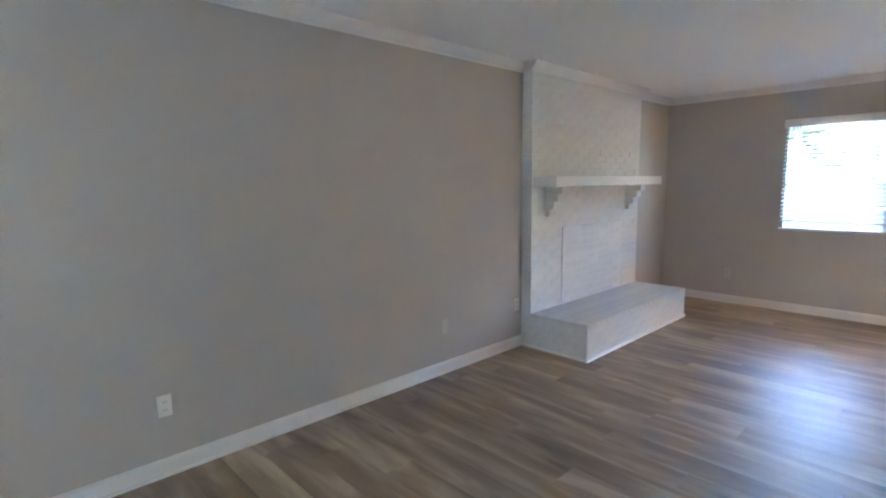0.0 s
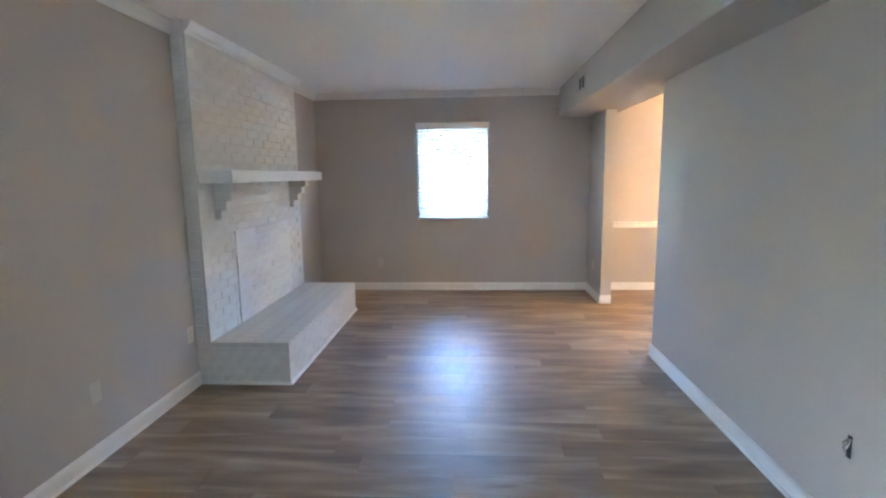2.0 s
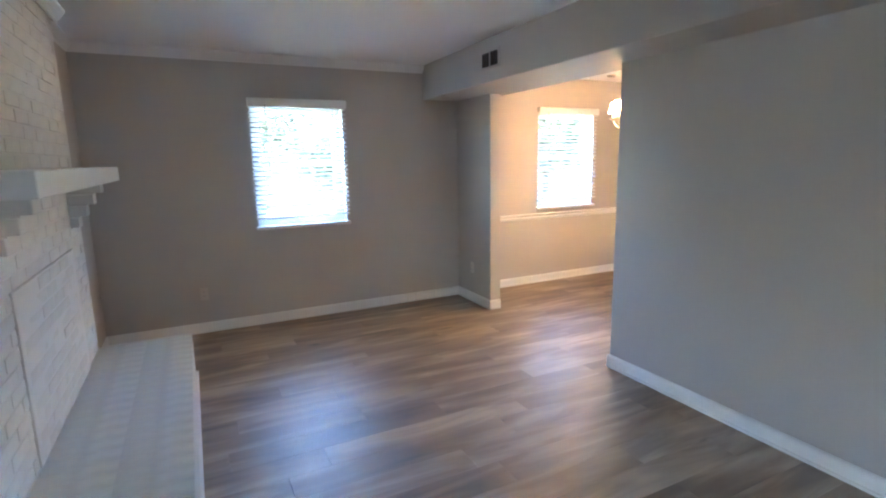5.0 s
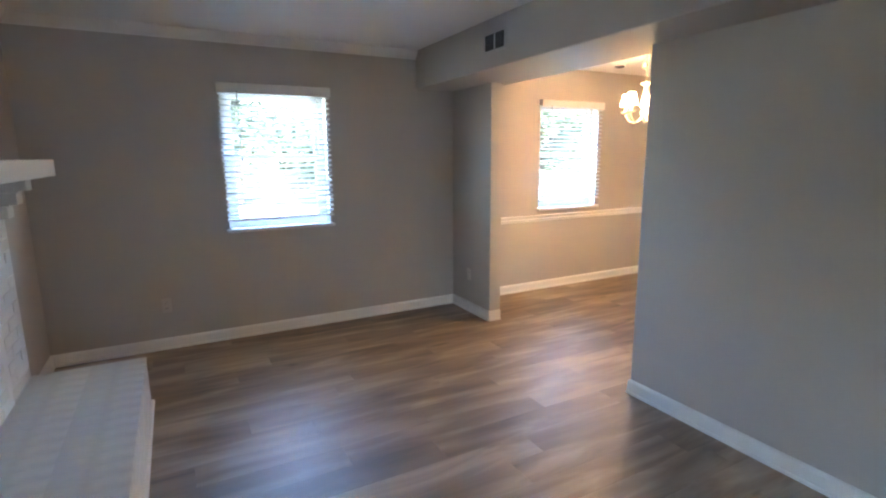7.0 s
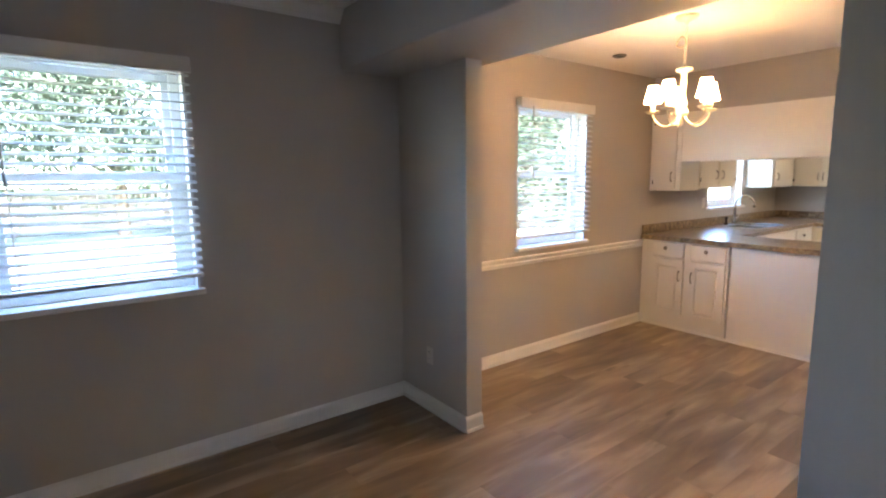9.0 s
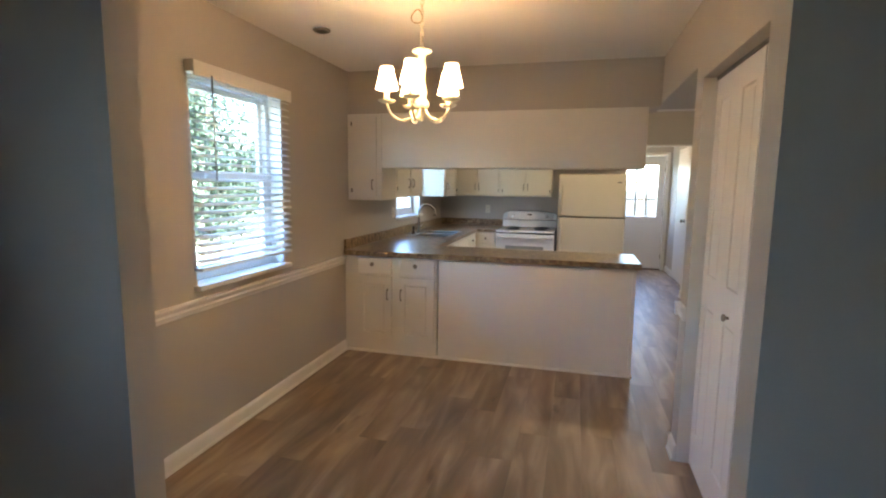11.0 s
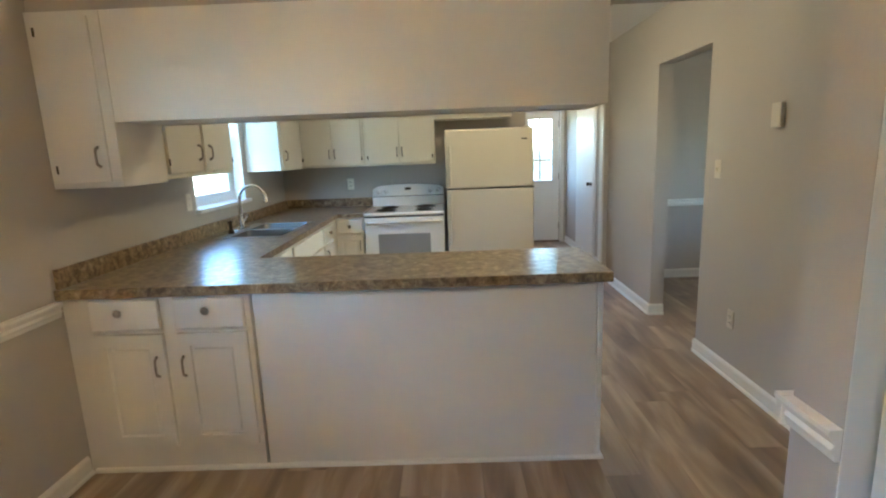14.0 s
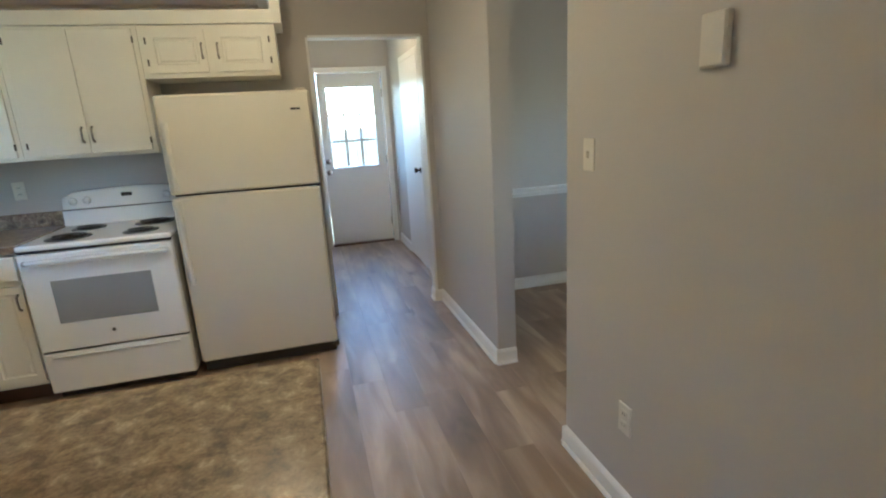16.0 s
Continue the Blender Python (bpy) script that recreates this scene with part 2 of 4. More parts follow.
FENCEW = material("weathered_fence_wood", (0.22, 0.185, 0.15), 0.85, grain=20, vary=0.2, bump=0.3, dist=0.004, obj=0.15)

# ---- builders ----
ORIGIN = {}


def box(bm, x0, x1, y0, y1, z0, z1, bevel=0.0, seg=1):
    x0, x1, y0, y1, z0, z1 = min(x0, x1), max(x0, x1), min(y0, y1), max(y0, y1), min(z0, z1), max(z0, z1)
    m = Matrix.Translation(((x0 + x1) / 2, (y0 + y1) / 2, (z0 + z1) / 2)) @ Matrix.Diagonal((x1 - x0, y1 - y0, z1 - z0, 1))
    made = bmesh.ops.create_cube(bm, size=1, matrix=m)["verts"]
    if bevel:
        edges = {e for v in made for e in v.link_edges}
        bmesh.ops.bevel(bm, geom=list(edges), offset=bevel, segments=seg, affect="EDGES", profile=0.5)
    return bm


def boxes(*rows, bevel=0.0):
    bm = bmesh.new()
    for r in rows:
        box(bm, *r, bevel=bevel)
    return bm


def tube(bm, points, radius, sides=10, closed=False):
    """A round bar along points; radius may be one number or one for each point."""
    pts = [Vector(p) for p in points]
    rings = []
    side = None
    for i, p in enumerate(pts):
        way = (pts[min(i + 1, len(pts) - 1)] - pts[max(i - 1, 0)]).normalized()
        if side is None:
            side = way.orthogonal().normalized()
        side = (side - way * side.dot(way)).normalized()
        other = way.cross(side)
        r = radius[i] if isinstance(radius, (list, tuple)) else radius
        rings.append([bm.verts.new(p + r * (math.cos(a) * side + math.sin(a) * other)) for a in (2 * math.pi * k / sides for k in range(sides))])
    for a, b in zip(rings, rings[1:]):
        for k in range(sides):
            f = bm.faces.new((a[k], a[(k + 1) % sides], b[(k + 1) % sides], b[k]))
            f.smooth = True
    bm.faces.new(list(reversed(rings[0])))
    bm.faces.new(rings[-1])
    return bm


def lathe(bm, centre, profile, sides=20, axis="z", cap=True):
    """Turned shape: profile of (radius, height) round an axis through centre."""
    rings = []
    for r, h in profile:
        ring = []
        for k in range(sides):
            a = 2 * math.pi * k / sides
            c, s = max(r, 0.0003) * math.cos(a), max(r, 0.0003) * math.sin(a)
            off = {"z": (c, s, h), "x": (h, c, s), "y": (s, h, c)}[axis]
            ring.append(bm.verts.new(Vector(centre) + Vector(off)))
        rings.append(ring)
    for a, b in zip(rings, rings[1:]):
        for k in range(sides):
            f = bm.faces.new((a[k], a[(k + 1) % sides], b[(k + 1) % sides], b[k]))
            f.smooth = True
    if cap:
        bm.faces.new(list(reversed(rings[0])))
        bm.faces.new(rings[-1])
    return bm


def mesh_object(name, bm, mat):
    bmesh.ops.recalc_face_normals(bm, faces=bm.faces)
    me = bpy.data.meshes.new(name)
    bm.to_mesh(me)
    bm.free()
    me.materials.append(mat)
    return new(name, me)


def thing(name, at, label, category, group=""):
    ob = new(name)
    ob.empty_display_size = 0.1
    ob.location = at
    ORIGIN[ob.name] = Vector(at)
    return tagged(ob, label, category, group)


def part(name, bm, mat, parent, label=""):
    """Links a bmesh in world places as one mesh under a thing or a part."""
    at = ORIGIN[parent.name]
    bmesh.ops.translate(bm, verts=bm.verts, vec=-at)
    ob = mesh_object(name, bm, mat)
    ob.parent = parent
    ORIGIN[ob.name] = at
    return tagged(ob, label)


def setting(name, bm, mat, label, category):
    return tagged(mesh_object(name, bm, mat), label, category, kind="structure")


def pierced(bm, axis, a0, a1, u0, u1, z0, z1, holes=()):
    """A wall of thickness a0..a1 across axis, running u0..u1, with holes (u, u, z, z) right through."""
    us = sorted({u0, u1, *(h[0] for h in holes), *(h[1] for h in holes)})
    zs = sorted({z0, z1, *(h[2] for h in holes), *(h[3] for h in holes)})
    for ua, ub in zip(us, us[1:]):
        run = None
        for za, zb in zip(zs, zs[1:]):
            um, zm = (ua + ub) / 2, (za + zb) / 2
            open_here = any(h[0] < um < h[1] and h[2] < zm < h[3] for h in holes)
            if not open_here:
                run = (run[0], zb) if run else (za, zb)
            if run and (open_here or zb == zs[-1]):
                if axis == "x":
                    box(bm, a0, a1, ua, ub, *run)
                else:
                    box(bm, ua, ub, a0, a1, *run)
                run = None
    bmesh.ops.remove_doubles(bm, verts=bm.verts, dist=0.0001)
    return bm


def moulding(bm, profile, p0, p1, out):
    """A straight moulding from p0 to p1 (x, y); profile of (distance off the wall, z); out: unit (x, y)."""
    ends = []
    for px, py in (p0, p1):
        ends.append([bm.verts.new((px + out[0] * d, py + out[1] * d, z)) for d, z in profile])
    n = len(profile)
    for k in range(n):
        bm.faces.new((ends[0][k], ends[0][(k + 1) % n], ends[1][(k + 1) % n], ends[1][k]))
    bm.faces.new(list(reversed(ends[0])))
    bm.faces.new(ends[1])
    return bm


BASE = [(0.0, 0.0), (0.024, 0.0), (0.022, 0.012), (0.014, 0.018), (0.014, 0.072), (0.011, 0.081), (0.005, 0.089), (0.0, 0.093)]
RAIL = [(0.0, 0.785), (0.010, 0.785), (0.014, 0.800), (0.020, 0.812), (0.014, 0.822), (0.022, 0.834), (0.030, 0.846), (0.028, 0.856), (0.0, 0.858)]
CEILING = 2.475
CROWN = [(0.0, 2.398), (0.008, 2.398), (0.012, 2.408), (0.030, 2.424), (0.050, 2.452), (0.056, 2.460), (0.060, 2.4745), (0.0, 2.4745)]


class Front:
    """A face that things are set on: axis it looks along ('+y', '-x', '+x', '-y') and where that plane lies."""

    def __init__(self, face, plane):
        self.sign, self.axis, self.plane = (1 if face[0] == "+" else -1), face[1], plane

    def box(self, bm, u0, u1, d0, d1, z0, z1, bevel=0.0):
        a, b = self.plane + self.sign * d0, self.plane + self.sign * d1
        if self.axis == "y":
            return box(bm, u0, u1, a, b, z0, z1, bevel)
        return box(bm, a, b, u0, u1, z0, z1, bevel)

    def at(self, u, d, z):
        a = self.plane + self.sign * d
        return Vector((u, a, z)) if self.axis == "y" else Vector((a, u, z))


def panel_door(front, u0, u1, z0, z1, panels, stile, thick=0.018, sink=0.006, back=0.0):
    """One moulded plate with sunk panels (z, z) that rise again in their middle."""
    us = [u0, u0 + stile, u1 - stile, u1]
    zs = [z0] + [z for p in panels for z in p] + [z1]
    bm = bmesh.new()
    grid = [[bm.verts.new(front.at(u, thick, z)) for z in zs] for u in us]
    fields, faces = [], []
    for a in range(3):
        for b in range(len(zs) - 1):
            f = bm.faces.new((grid[a][b], grid[a + 1][b], grid[a + 1][b + 1], grid[a][b + 1]))
            faces.append(f)
            if a == 1 and b % 2 == 1:
                fields.append(f)
    c = [bm.verts.new(front.at(u, back, z)) for u, z in ((u0, z0), (u1, z0), (u1, z1), (u0, z1))]
    n = len(zs)
    bm.faces.new([grid[k][0] for k in range(4)] + [c[1], c[0]])
    bm.faces.new([grid[k][n - 1] for k in range(4)] + [c[2], c[3]])
    bm.faces.new([grid[0][k] for k in range(n)] + [c[3], c[0]])
    bm.faces.new([grid[3][k] for k in range(n)] + [c[2], c[1]])
    bm.faces.new(c)
    bmesh.ops.recalc_face_normals(bm, faces=bm.faces)
    bmesh.ops.inset_individual(bm, faces=fields, thickness=0.007, depth=-sink)
    bmesh.ops.inset_individual(bm, faces=fields, thickness=0.014, depth=0.0)
    bmesh.ops.inset_individual(bm, faces=fields, thickness=0.010, depth=sink * 0.75)
    return bm


def raised_door(front, u0, u1, z0, z1, thick=0.018, rim=0.05, sink=0.006):
    return panel_door(front, u0, u1, z0, z1, [(z0 + rim, z1 - rim)], rim, thick, sink)


def drawer_front(front, u0, u1, z0, z1, thick=0.018):
    """A drawer front with a softened, stepped edge."""
    bm = bmesh.new()
    front.box(bm, u0, u1, 0, thick, z0, z1, 0.006)
    return bm


def slab_door(front, u0, u1, z0, z1, thick=0.018):
    bm = bmesh.new()
    front.box(bm, u0, u1, 0, thick, z0, z1, 0.0025)
    return bm


def bow_handle(front, u, d, z, length=0.10, upright=True):
    bm = bmesh.new()
    pts = []
    for k in range(9):
        s = -1 + k / 4
        bulge = 0.022 * math.sqrt(max(0, 1 - s ** 4)) + 0.002
        pts.append(front.at(u, d + bulge, z + s * length / 2) if upright else front.at(u + s * length / 2, d + bulge, z))
    tube(bm, pts, [0.007, 0.006, 0.005, 0.005, 0.0055, 0.005, 0.005, 0.006, 0.007], 8)
    return bm


def knob(front, u, d, z, r=0.016):
    bm = bmesh.new()
    prof = [(0.007, 0.0), (0.006, 0.010), (r * 0.8, 0.014), (r, 0.020), (r * 0.8, 0.026), (0.002, 0.029)]
    s = front.sign
    lathe(bm, front.at(u, d, z), [(a, s * h) for a, h in prof], 14, front.axis)
    return bm


def hinge(front, u, d, z):
    bm = bmesh.new()
    front.box(bm, u - 0.005, u + 0.005, d, d + 0.004, z - 0.018, z + 0.018, 0.001)
    return bm

# ---- structure ----
XW, YL, YP, YD = 7.145, 3.292, -0.115, -0.23
KX, KB, BACK = 3.69, -6.25, -8.65
W_LIV, W_DIN, W_KIT = (1.14, 1.995, 0.930, 2.085), (-2.06, -1.20, 0.925, 2.09), (-5.20, -4.32, 1.11, 2.04)

setting("wall_east", pierced(bmesh.new(), "x", XW, XW + 0.16, -6.40, YL + 0.15, -0.3, CEILING, [W_LIV, W_DIN, W_KIT]),
        WALL, "greige painted drywall wall with three windows", "wall")
# Hole behind the walker is an unseen opening, added to bring in daylight.
setting("wall_north", pierced(bmesh.new(), "y", YL, YL + 0.15, -2.15, XW, -0.3, CEILING, [(-1.75, -0.80, 0.35, 1.50)]), WALL, "greige painted drywall living room wall", "wall")
setting("wall_west", boxes((-2.15, -2.0, YD, YL, -0.3, CEILING)), WALL,
        "greige painted end wall of the living room", "wall")
setting("wall_partition", boxes((-2.0, 4.80, YD, YP, 0, 2.2)), WALL, "greige painted partition between living and dining room", "wall")
setting("wall_nib", boxes((6.458, XW, YD, YP, 0, 2.2)), WALL, "short greige wall return beside the wide opening", "wall")
setting("ceiling_beam", boxes((-2.0, XW, -0.335, 0.28, 2.135, CEILING), bevel=0.006), WALL, "boxed drywall beam over the wide opening", "beam")
setting("wall_closet", pierced(bmesh.new(), "x", 4.485, 4.60, -1.94, YD, 0, CEILING, [(-1.79, -0.44, 0, 2.03)]), WALL,
        "greige closet wall with a wide door opening", "wall")
setting("wall_closet_side", boxes((KX, 4.485, -1.94, -1.83, 0, CEILING)), WALL, "greige side wall of the closet", "wall")
setting("wall_hall", pierced(bmesh.new(), "x", KX - 0.115, KX, KB, YD, 0, CEILING, [(-5.03, -4.215, 0, 2.06)]), WALL,
        "greige hall wall with an opening into a side room", "wall")
setting("wall_kitchen", pierced(bmesh.new(), "y", KB - 0.115, KB, 0.9, XW, 0, CEILING, [(3.75, 4.547, 0, 2.03)]), WALL,
        "greige kitchen back wall with a doorway", "wall")
setting("wall_bulkhead", boxes((4.60, XW, -3.455, -3.105, 2.085, CEILING)), WALL, "greige bulkhead above the kitchen pass-through", "wall")
setting("wall_header", boxes((KX, 4.60, -3.455, -1.94, 2.112, CEILING)), WALL, "greige dropped drywall soffit over the hall opening", "soffit")
setting("wall_soffit", boxes((4.70, XW, KB, -5.90, 2.06, CEILING), (6.80, XW, -5.90, -3.455, 2.06, CEILING)), CABC,
        "cream painted soffit above the wall cabinets", "soffit")
setting("wall_mudroom_west", boxes((3.465, 3.58, BACK, KB - 0.115, 0, CEILING)), WALL, "greige mudroom wall", "wall")
setting("wall_mudroom_east", boxes((4.60, 4.72, BACK, KB - 0.115, 0, CEILING)), WALL, "greige mudroom wall", "wall")
setting("wall_mudroom_back", pierced(bmesh.new(), "y", BACK - 0.15, BACK, 3.465, 4.72, -0.3, CEILING, [(3.675, 4.435, 0, 2.04)]), WALL,
        "greige mudroom wall with the outer door", "wall")
# Added opening, out of view, that only lets sky light into the side room.
setting("wall_side_west", pierced(bmesh.new(), "x", 0.75, 0.9, KB - 0.115, -2.2, 0, CEILING, [(-4.8, -4.05, 0.95, 1.75)]), WALL,
        "greige wall of the side room", "wall")
setting("wall_side_north", boxes((0.9, KX - 0.115, -2.2, -2.08, 0, CEILING)), WALL, "greige wall of the side room", "wall")
setting("ceiling", boxes((-2.3, XW + 0.45, -8.95, YL + 0.45, CEILING, CEILING + 0.2)), CEIL, "flat white painted ceiling", "ceiling")
setting("ceiling_dining", boxes((4.60, XW, -3.105, -0.335, 2.445, CEILING)), CEIL, "flat white painted dining room ceiling", "ceiling")
setting("floor", boxes((-2.15, XW + 0.1, -8.8, YL + 0.1, -0.12, -0.012)), SUBFLOOR, "grey-brown wood-look plank floor", "floor")


def trim_run(name, rows, profile, mat, label, category):
    for p0, p1, out in rows:
        setting(name, moulding(bmesh.new(), profile, p0, p1, out), mat, label, category)


trim_run("baseboard_living", [((-2.0, YL), (4.16, YL), (0, -1)), ((6.16, YL), (XW, YL), (0, -1)), ((XW, YP), (XW, YL), (-1, 0)),
                              ((6.458, YP), (XW, YP), (0, 1)), ((-2.0, YP), (4.80, YP), (0, 1)), ((4.80, YD), (4.80, YP + 0.014), (1, 0)),
                              ((6.458, YD), (6.458, YP + 0.014), (-1, 0)), ((-2.0, YP), (-2.0, YL), (1, 0))],
         BASE, TRIM, "white painted wooden baseboard", "baseboard")
trim_run("baseboard_dining", [((XW, -2.99), (XW, YD), (-1, 0)), ((4.60, -1.94), (4.60, -1.79), (1, 0)), ((4.60, -0.44), (4.60, YD), (1, 0)),
                              ((KX, -1.94), (4.614, -1.94), (0, -1))],
         BASE, TRIM, "white painted wooden baseboard", "baseboard")
trim_run("baseboard_hall", [((KX, -4.215), (KX, -1.94), (1, 0)), ((KX, KB), (KX, -5.03), (1, 0)), ((KX - 0.115, -5.03), (KX + 0.014, -5.03), (0, 1)),
                            ((KX - 0.115, -4.215), (KX + 0.014, -4.215), (0, -1)), ((KX, KB), (3.75, KB), (0, 1)),
                            ((3.75, KB - 0.115), (3.75, KB + 0.014), (1, 0)), ((0.9, KB), (KX - 0.115, KB), (0, 1)),
                            ((3.58, BACK), (3.58, -7.98), (1, 0)), ((3.58, -7.04), (3.58, KB - 0.115), (1, 0)), ((4.60, BACK), (4.60, KB - 0.115), (-1, 0))],
         BASE, TRIM, "white painted wooden baseboard", "baseboard")
trim_run("chair_rail_dining", [((XW, -2.98), (XW, YD), (-1, 0)), ((4.60, -1.955), (4.60, -1.79), (1, 0)), ((4.50, -1.94), (4.625, -1.94), (0, -1))],
         RAIL, TRIM, "white painted chair rail", "chair rail")
trim_run("chair_rail_side_room", [((0.9, KB), (KX - 0.115, KB), (0, 1))], RAIL, TRIM, "white painted chair rail", "chair rail")
CH0, CH1, CHF = 4.15, 6.17, 3.19
trim_run("crown_moulding", [((-2.0, YL), (CH0, YL), (0, -1)), ((CH0, CHF - 0.012), (CH0, YL), (-1, 0)), ((CH0 - 0.04, CHF - 0.012), (CH1 + 0.04, CHF - 0.012), (0, -1)),
                            ((CH1, CHF - 0.012), (CH1, YL), (1, 0)), ((CH1, YL), (XW, YL), (0, -1)), ((XW, 0.28), (XW, YL), (-1, 0)), ((-2.0, 0.28), (-2.0, YL), (1, 0))],
         CROWN, TRIM, "white painted crown moulding", "crown moulding")


# ---- windows ----
def window(name, hole, meeting, label):
    y0, y1, z0, z1 = hole
    ob = thing(name, (XW, (y0 + y1) / 2, z0), label, "window")
    tagged(ob, kind="structure")
    lining = bmesh.new()
    for r in ((y0, y0 + 0.012, z0, z1), (y1 - 0.012, y1, z0, z1), (y0 + 0.012, y1 - 0.012, z1 - 0.012, z1)):
        box(lining, XW + 0.002, XW + 0.155, *r)
    part("window_lining", lining, TRIM, ob)
    part("window_sill", box(bmesh.new(), XW - 0.045, XW + 0.16, y0 - 0.02, y1 + 0.02, z0 - 0.022, z0 + 0.006, 0.004), TRIM, ob)
    fr = bmesh.new()
    w = 0.045
    for r in ((y0 + 0.012, y0 + 0.012 + w, z0 + 0.006, z1 - 0.012), (y1 - 0.012 - w, y1 - 0.012, z0 + 0.006, z1 - 0.012),
              (y0 + 0.05, y1 - 0.05, z1 - 0.012 - w, z1 - 0.0122), (y0 + 0.05, y1 - 0.05, z0 + 0.0062, z0 + 0.006 + w)):
        box(fr, XW + 0.09, XW + 0.15, *r, 0.003)
    frame_ob = part("window_frame", fr, VINYL, ob)
    ya, yb = y0 + 0.012 + w, y1 - 0.012 - w
    for nm, xa, za, zb in (("lower_sash", XW + 0.095, z0 + 0.05, meeting + 0.02), ("upper_sash", XW + 0.122, meeting - 0.02, z1 - 0.056)):
        sb = bmesh.new()
        s = 0.036
        for r in ((ya, ya + s, za, zb), (yb - s, yb, za, zb), (ya + s, yb - s, za, za + s), (ya + s, yb - s, zb - s, zb)):
            box(sb, xa, xa + 0.024, *r, 0.002)
        part(nm, sb, VINYL, ob)
        g = part("pane", box(bmesh.new(), xa + 0.010, xa + 0.0135, ya + s - 0.004, yb - s + 0.004, za + s - 0.004, zb - s + 0.004), GLASS, ob)
        g.visible_shadow = False
    return ob


window("window_1", W_LIV, 1.52, "white double-hung window in the living room")
window("window_2", W_DIN, 1.52, "white double-hung window in the dining room")
window("window_3", W_KIT, 1.60, "white window above the kitchen sink")


def blind(hole, label, tilt, wand_y, group="window blinds"):
    """A two-inch blind: valance, slats on ladder cords, bottom rail and a tilt wand."""
    y0, y1, z0, z1 = hole
    ob = thing("window_blind", (XW, (y0 + y1) / 2, z1), label, "blind", group)
    xs = XW - 0.027
    part("valance", box(bmesh.new(), XW - 0.068, XW - 0.056, y0 - 0.022, y1 + 0.022, z1 - 0.066, z1 + 0.010, 0.004), TRIM, ob, "white wooden valance board")
    part("headrail", box(bmesh.new(), XW - 0.055, XW - 0.001, y0 - 0.014, y1 + 0.014, z1 - 0.046, z1 + 0.014, 0.002), PLASTIC, ob)
    top, low, step = z1 - 0.075, z0 + 0.075, 0.0435
    n = int((top - low) / step)
    c, s = math.cos(radians(tilt)), math.sin(radians(tilt))
    bm = bmesh.new()
    ring = []
    for k in range(7):
        u = -0.025 + 0.05 * k / 6
        lift = 0.0035 * (1 - (u / 0.025) ** 2)
        ring.append((c * u, s * u + lift))
    rows = []
    for yy in (y0 - 0.012, y1 + 0.012):
        rows.append([[bm.verts.new((xs + a, yy, b + t)) for a, b in ring] for t in (0.0, 0.0028)])
    (a0, a1), (b0, b1) = rows
    for k in range(6):
        bm.faces.new((a1[k], a1[k + 1], b1[k + 1], b1[k]))
        bm.faces.new((b0[k], b0[k + 1], a0[k + 1], a0[k]))
        bm.faces.new((a0[k], a0[k + 1], a1[k + 1], a1[k]))
        bm.faces.new((b1[k], b1[k + 1], b0[k + 1], b0[k]))
    bm.faces.new((a0[0], a1[0], b1[0], b0[0]))
    bm.faces.new((a0[6], b0[6], b1[6], a1[6]))
    for f in bm.faces:
        f.smooth = False
    first = part("slat", bm, SLAT, ob)
    first.location.z = top
    for k in range(1, n):
        o = new("slat", first.data)
        o.parent = ob
        o.location = (0, 0, top - k * step)
    low = top - n * step
    part("bottom_rail", box(bmesh.new(), xs - 0.027, xs + 0.027, y0 - 0.012, y1 + 0.012, low - 0.006, low + 0.012, 0.004), PLASTIC, ob)
    for yy in (y0 + 0.13, y1 - 0.13):
        cords = bmesh.new()
        for dx in (-0.026, 0.026):
            tube(cords, [(xs + dx, yy, low), (xs + dx, yy, top + 0.02)], 0.0012, 5)
        part("ladder_cord", cords, PLASTIC, ob)
    part("tilt_wand", tube(bmesh.new(), [(XW - 0.074, wand_y, z1 - 0.05), (XW - 0.076, wand_y - 0.004, z1 - 0.60)], 0.0045, 8), NICKEL, ob, "grey plastic tilt wand")
    return ob


blind(W_LIV, "white two-inch window blind lowered with its slats open", 15, 1.87)
blind(W_DIN, "white two-inch dining window blind lowered with its slats open", 15, -1.30)

# ---- living room: fireplace ----
def brick_mesh(name, lx, ly, lz, mat, wobble=0.0010, bevel=0.003):
    bm = bmesh.new()
    box(bm, -lx / 2, lx / 2, -ly / 2, ly / 2, -lz / 2, lz / 2, bevel)
    for v in bm.verts:
        v.co += Vector([random.uniform(-wobble, wobble) for _ in range(3)])
    me = bpy.data.meshes.new(name)
    bm.to_mesh(me)
    bm.free()
    me.materials.append(mat)
    return me


def lay(mesh, parent, at, turn=0.0, name="brick", loose=1.0):
    o = new(name, mesh)
    o.parent = parent
    o.location = Vector(at) - ORIGIN[parent.name]
    o.rotation_euler = (loose * random.uniform(-0.006, 0.006), loose * random.uniform(-0.006, 0.006), turn + loose * random.uniform(-0.004, 0.004))
    return o


HT = 0.305
fireplace = thing("fireplace", ((CH0 + CH1) / 2, CHF, HT), "white-painted brick fireplace breast with its firebox bricked up", "fireplace")
core = boxes((CH0 + 0.0025, CH1 - 0.0025, CHF + 0.0018, YL, HT, CEILING - 0.001))
part("chimney_breast", core, MORTAR, fireplace)
PX0, PX1, PZ = 4.63, 5.78, 1.05
part("firebox_cover", box(bmesh.new(), PX0, PX1, CHF - 0.0105, CHF + 0.012, HT + 0.001, PZ, 0.003), PANEL, fireplace, "white-painted bricked-up firebox opening")
rng = random.Random(4)
COURSE, BL = 0.0675, 0.2085
stretchers = [brick_mesh("brick", 0.2, 0.026, 0.0585, BRICK) for _ in range(6)]
halves = [brick_mesh("brick", 0.096, 0.026, 0.0585, BRICK) for _ in range(3)]
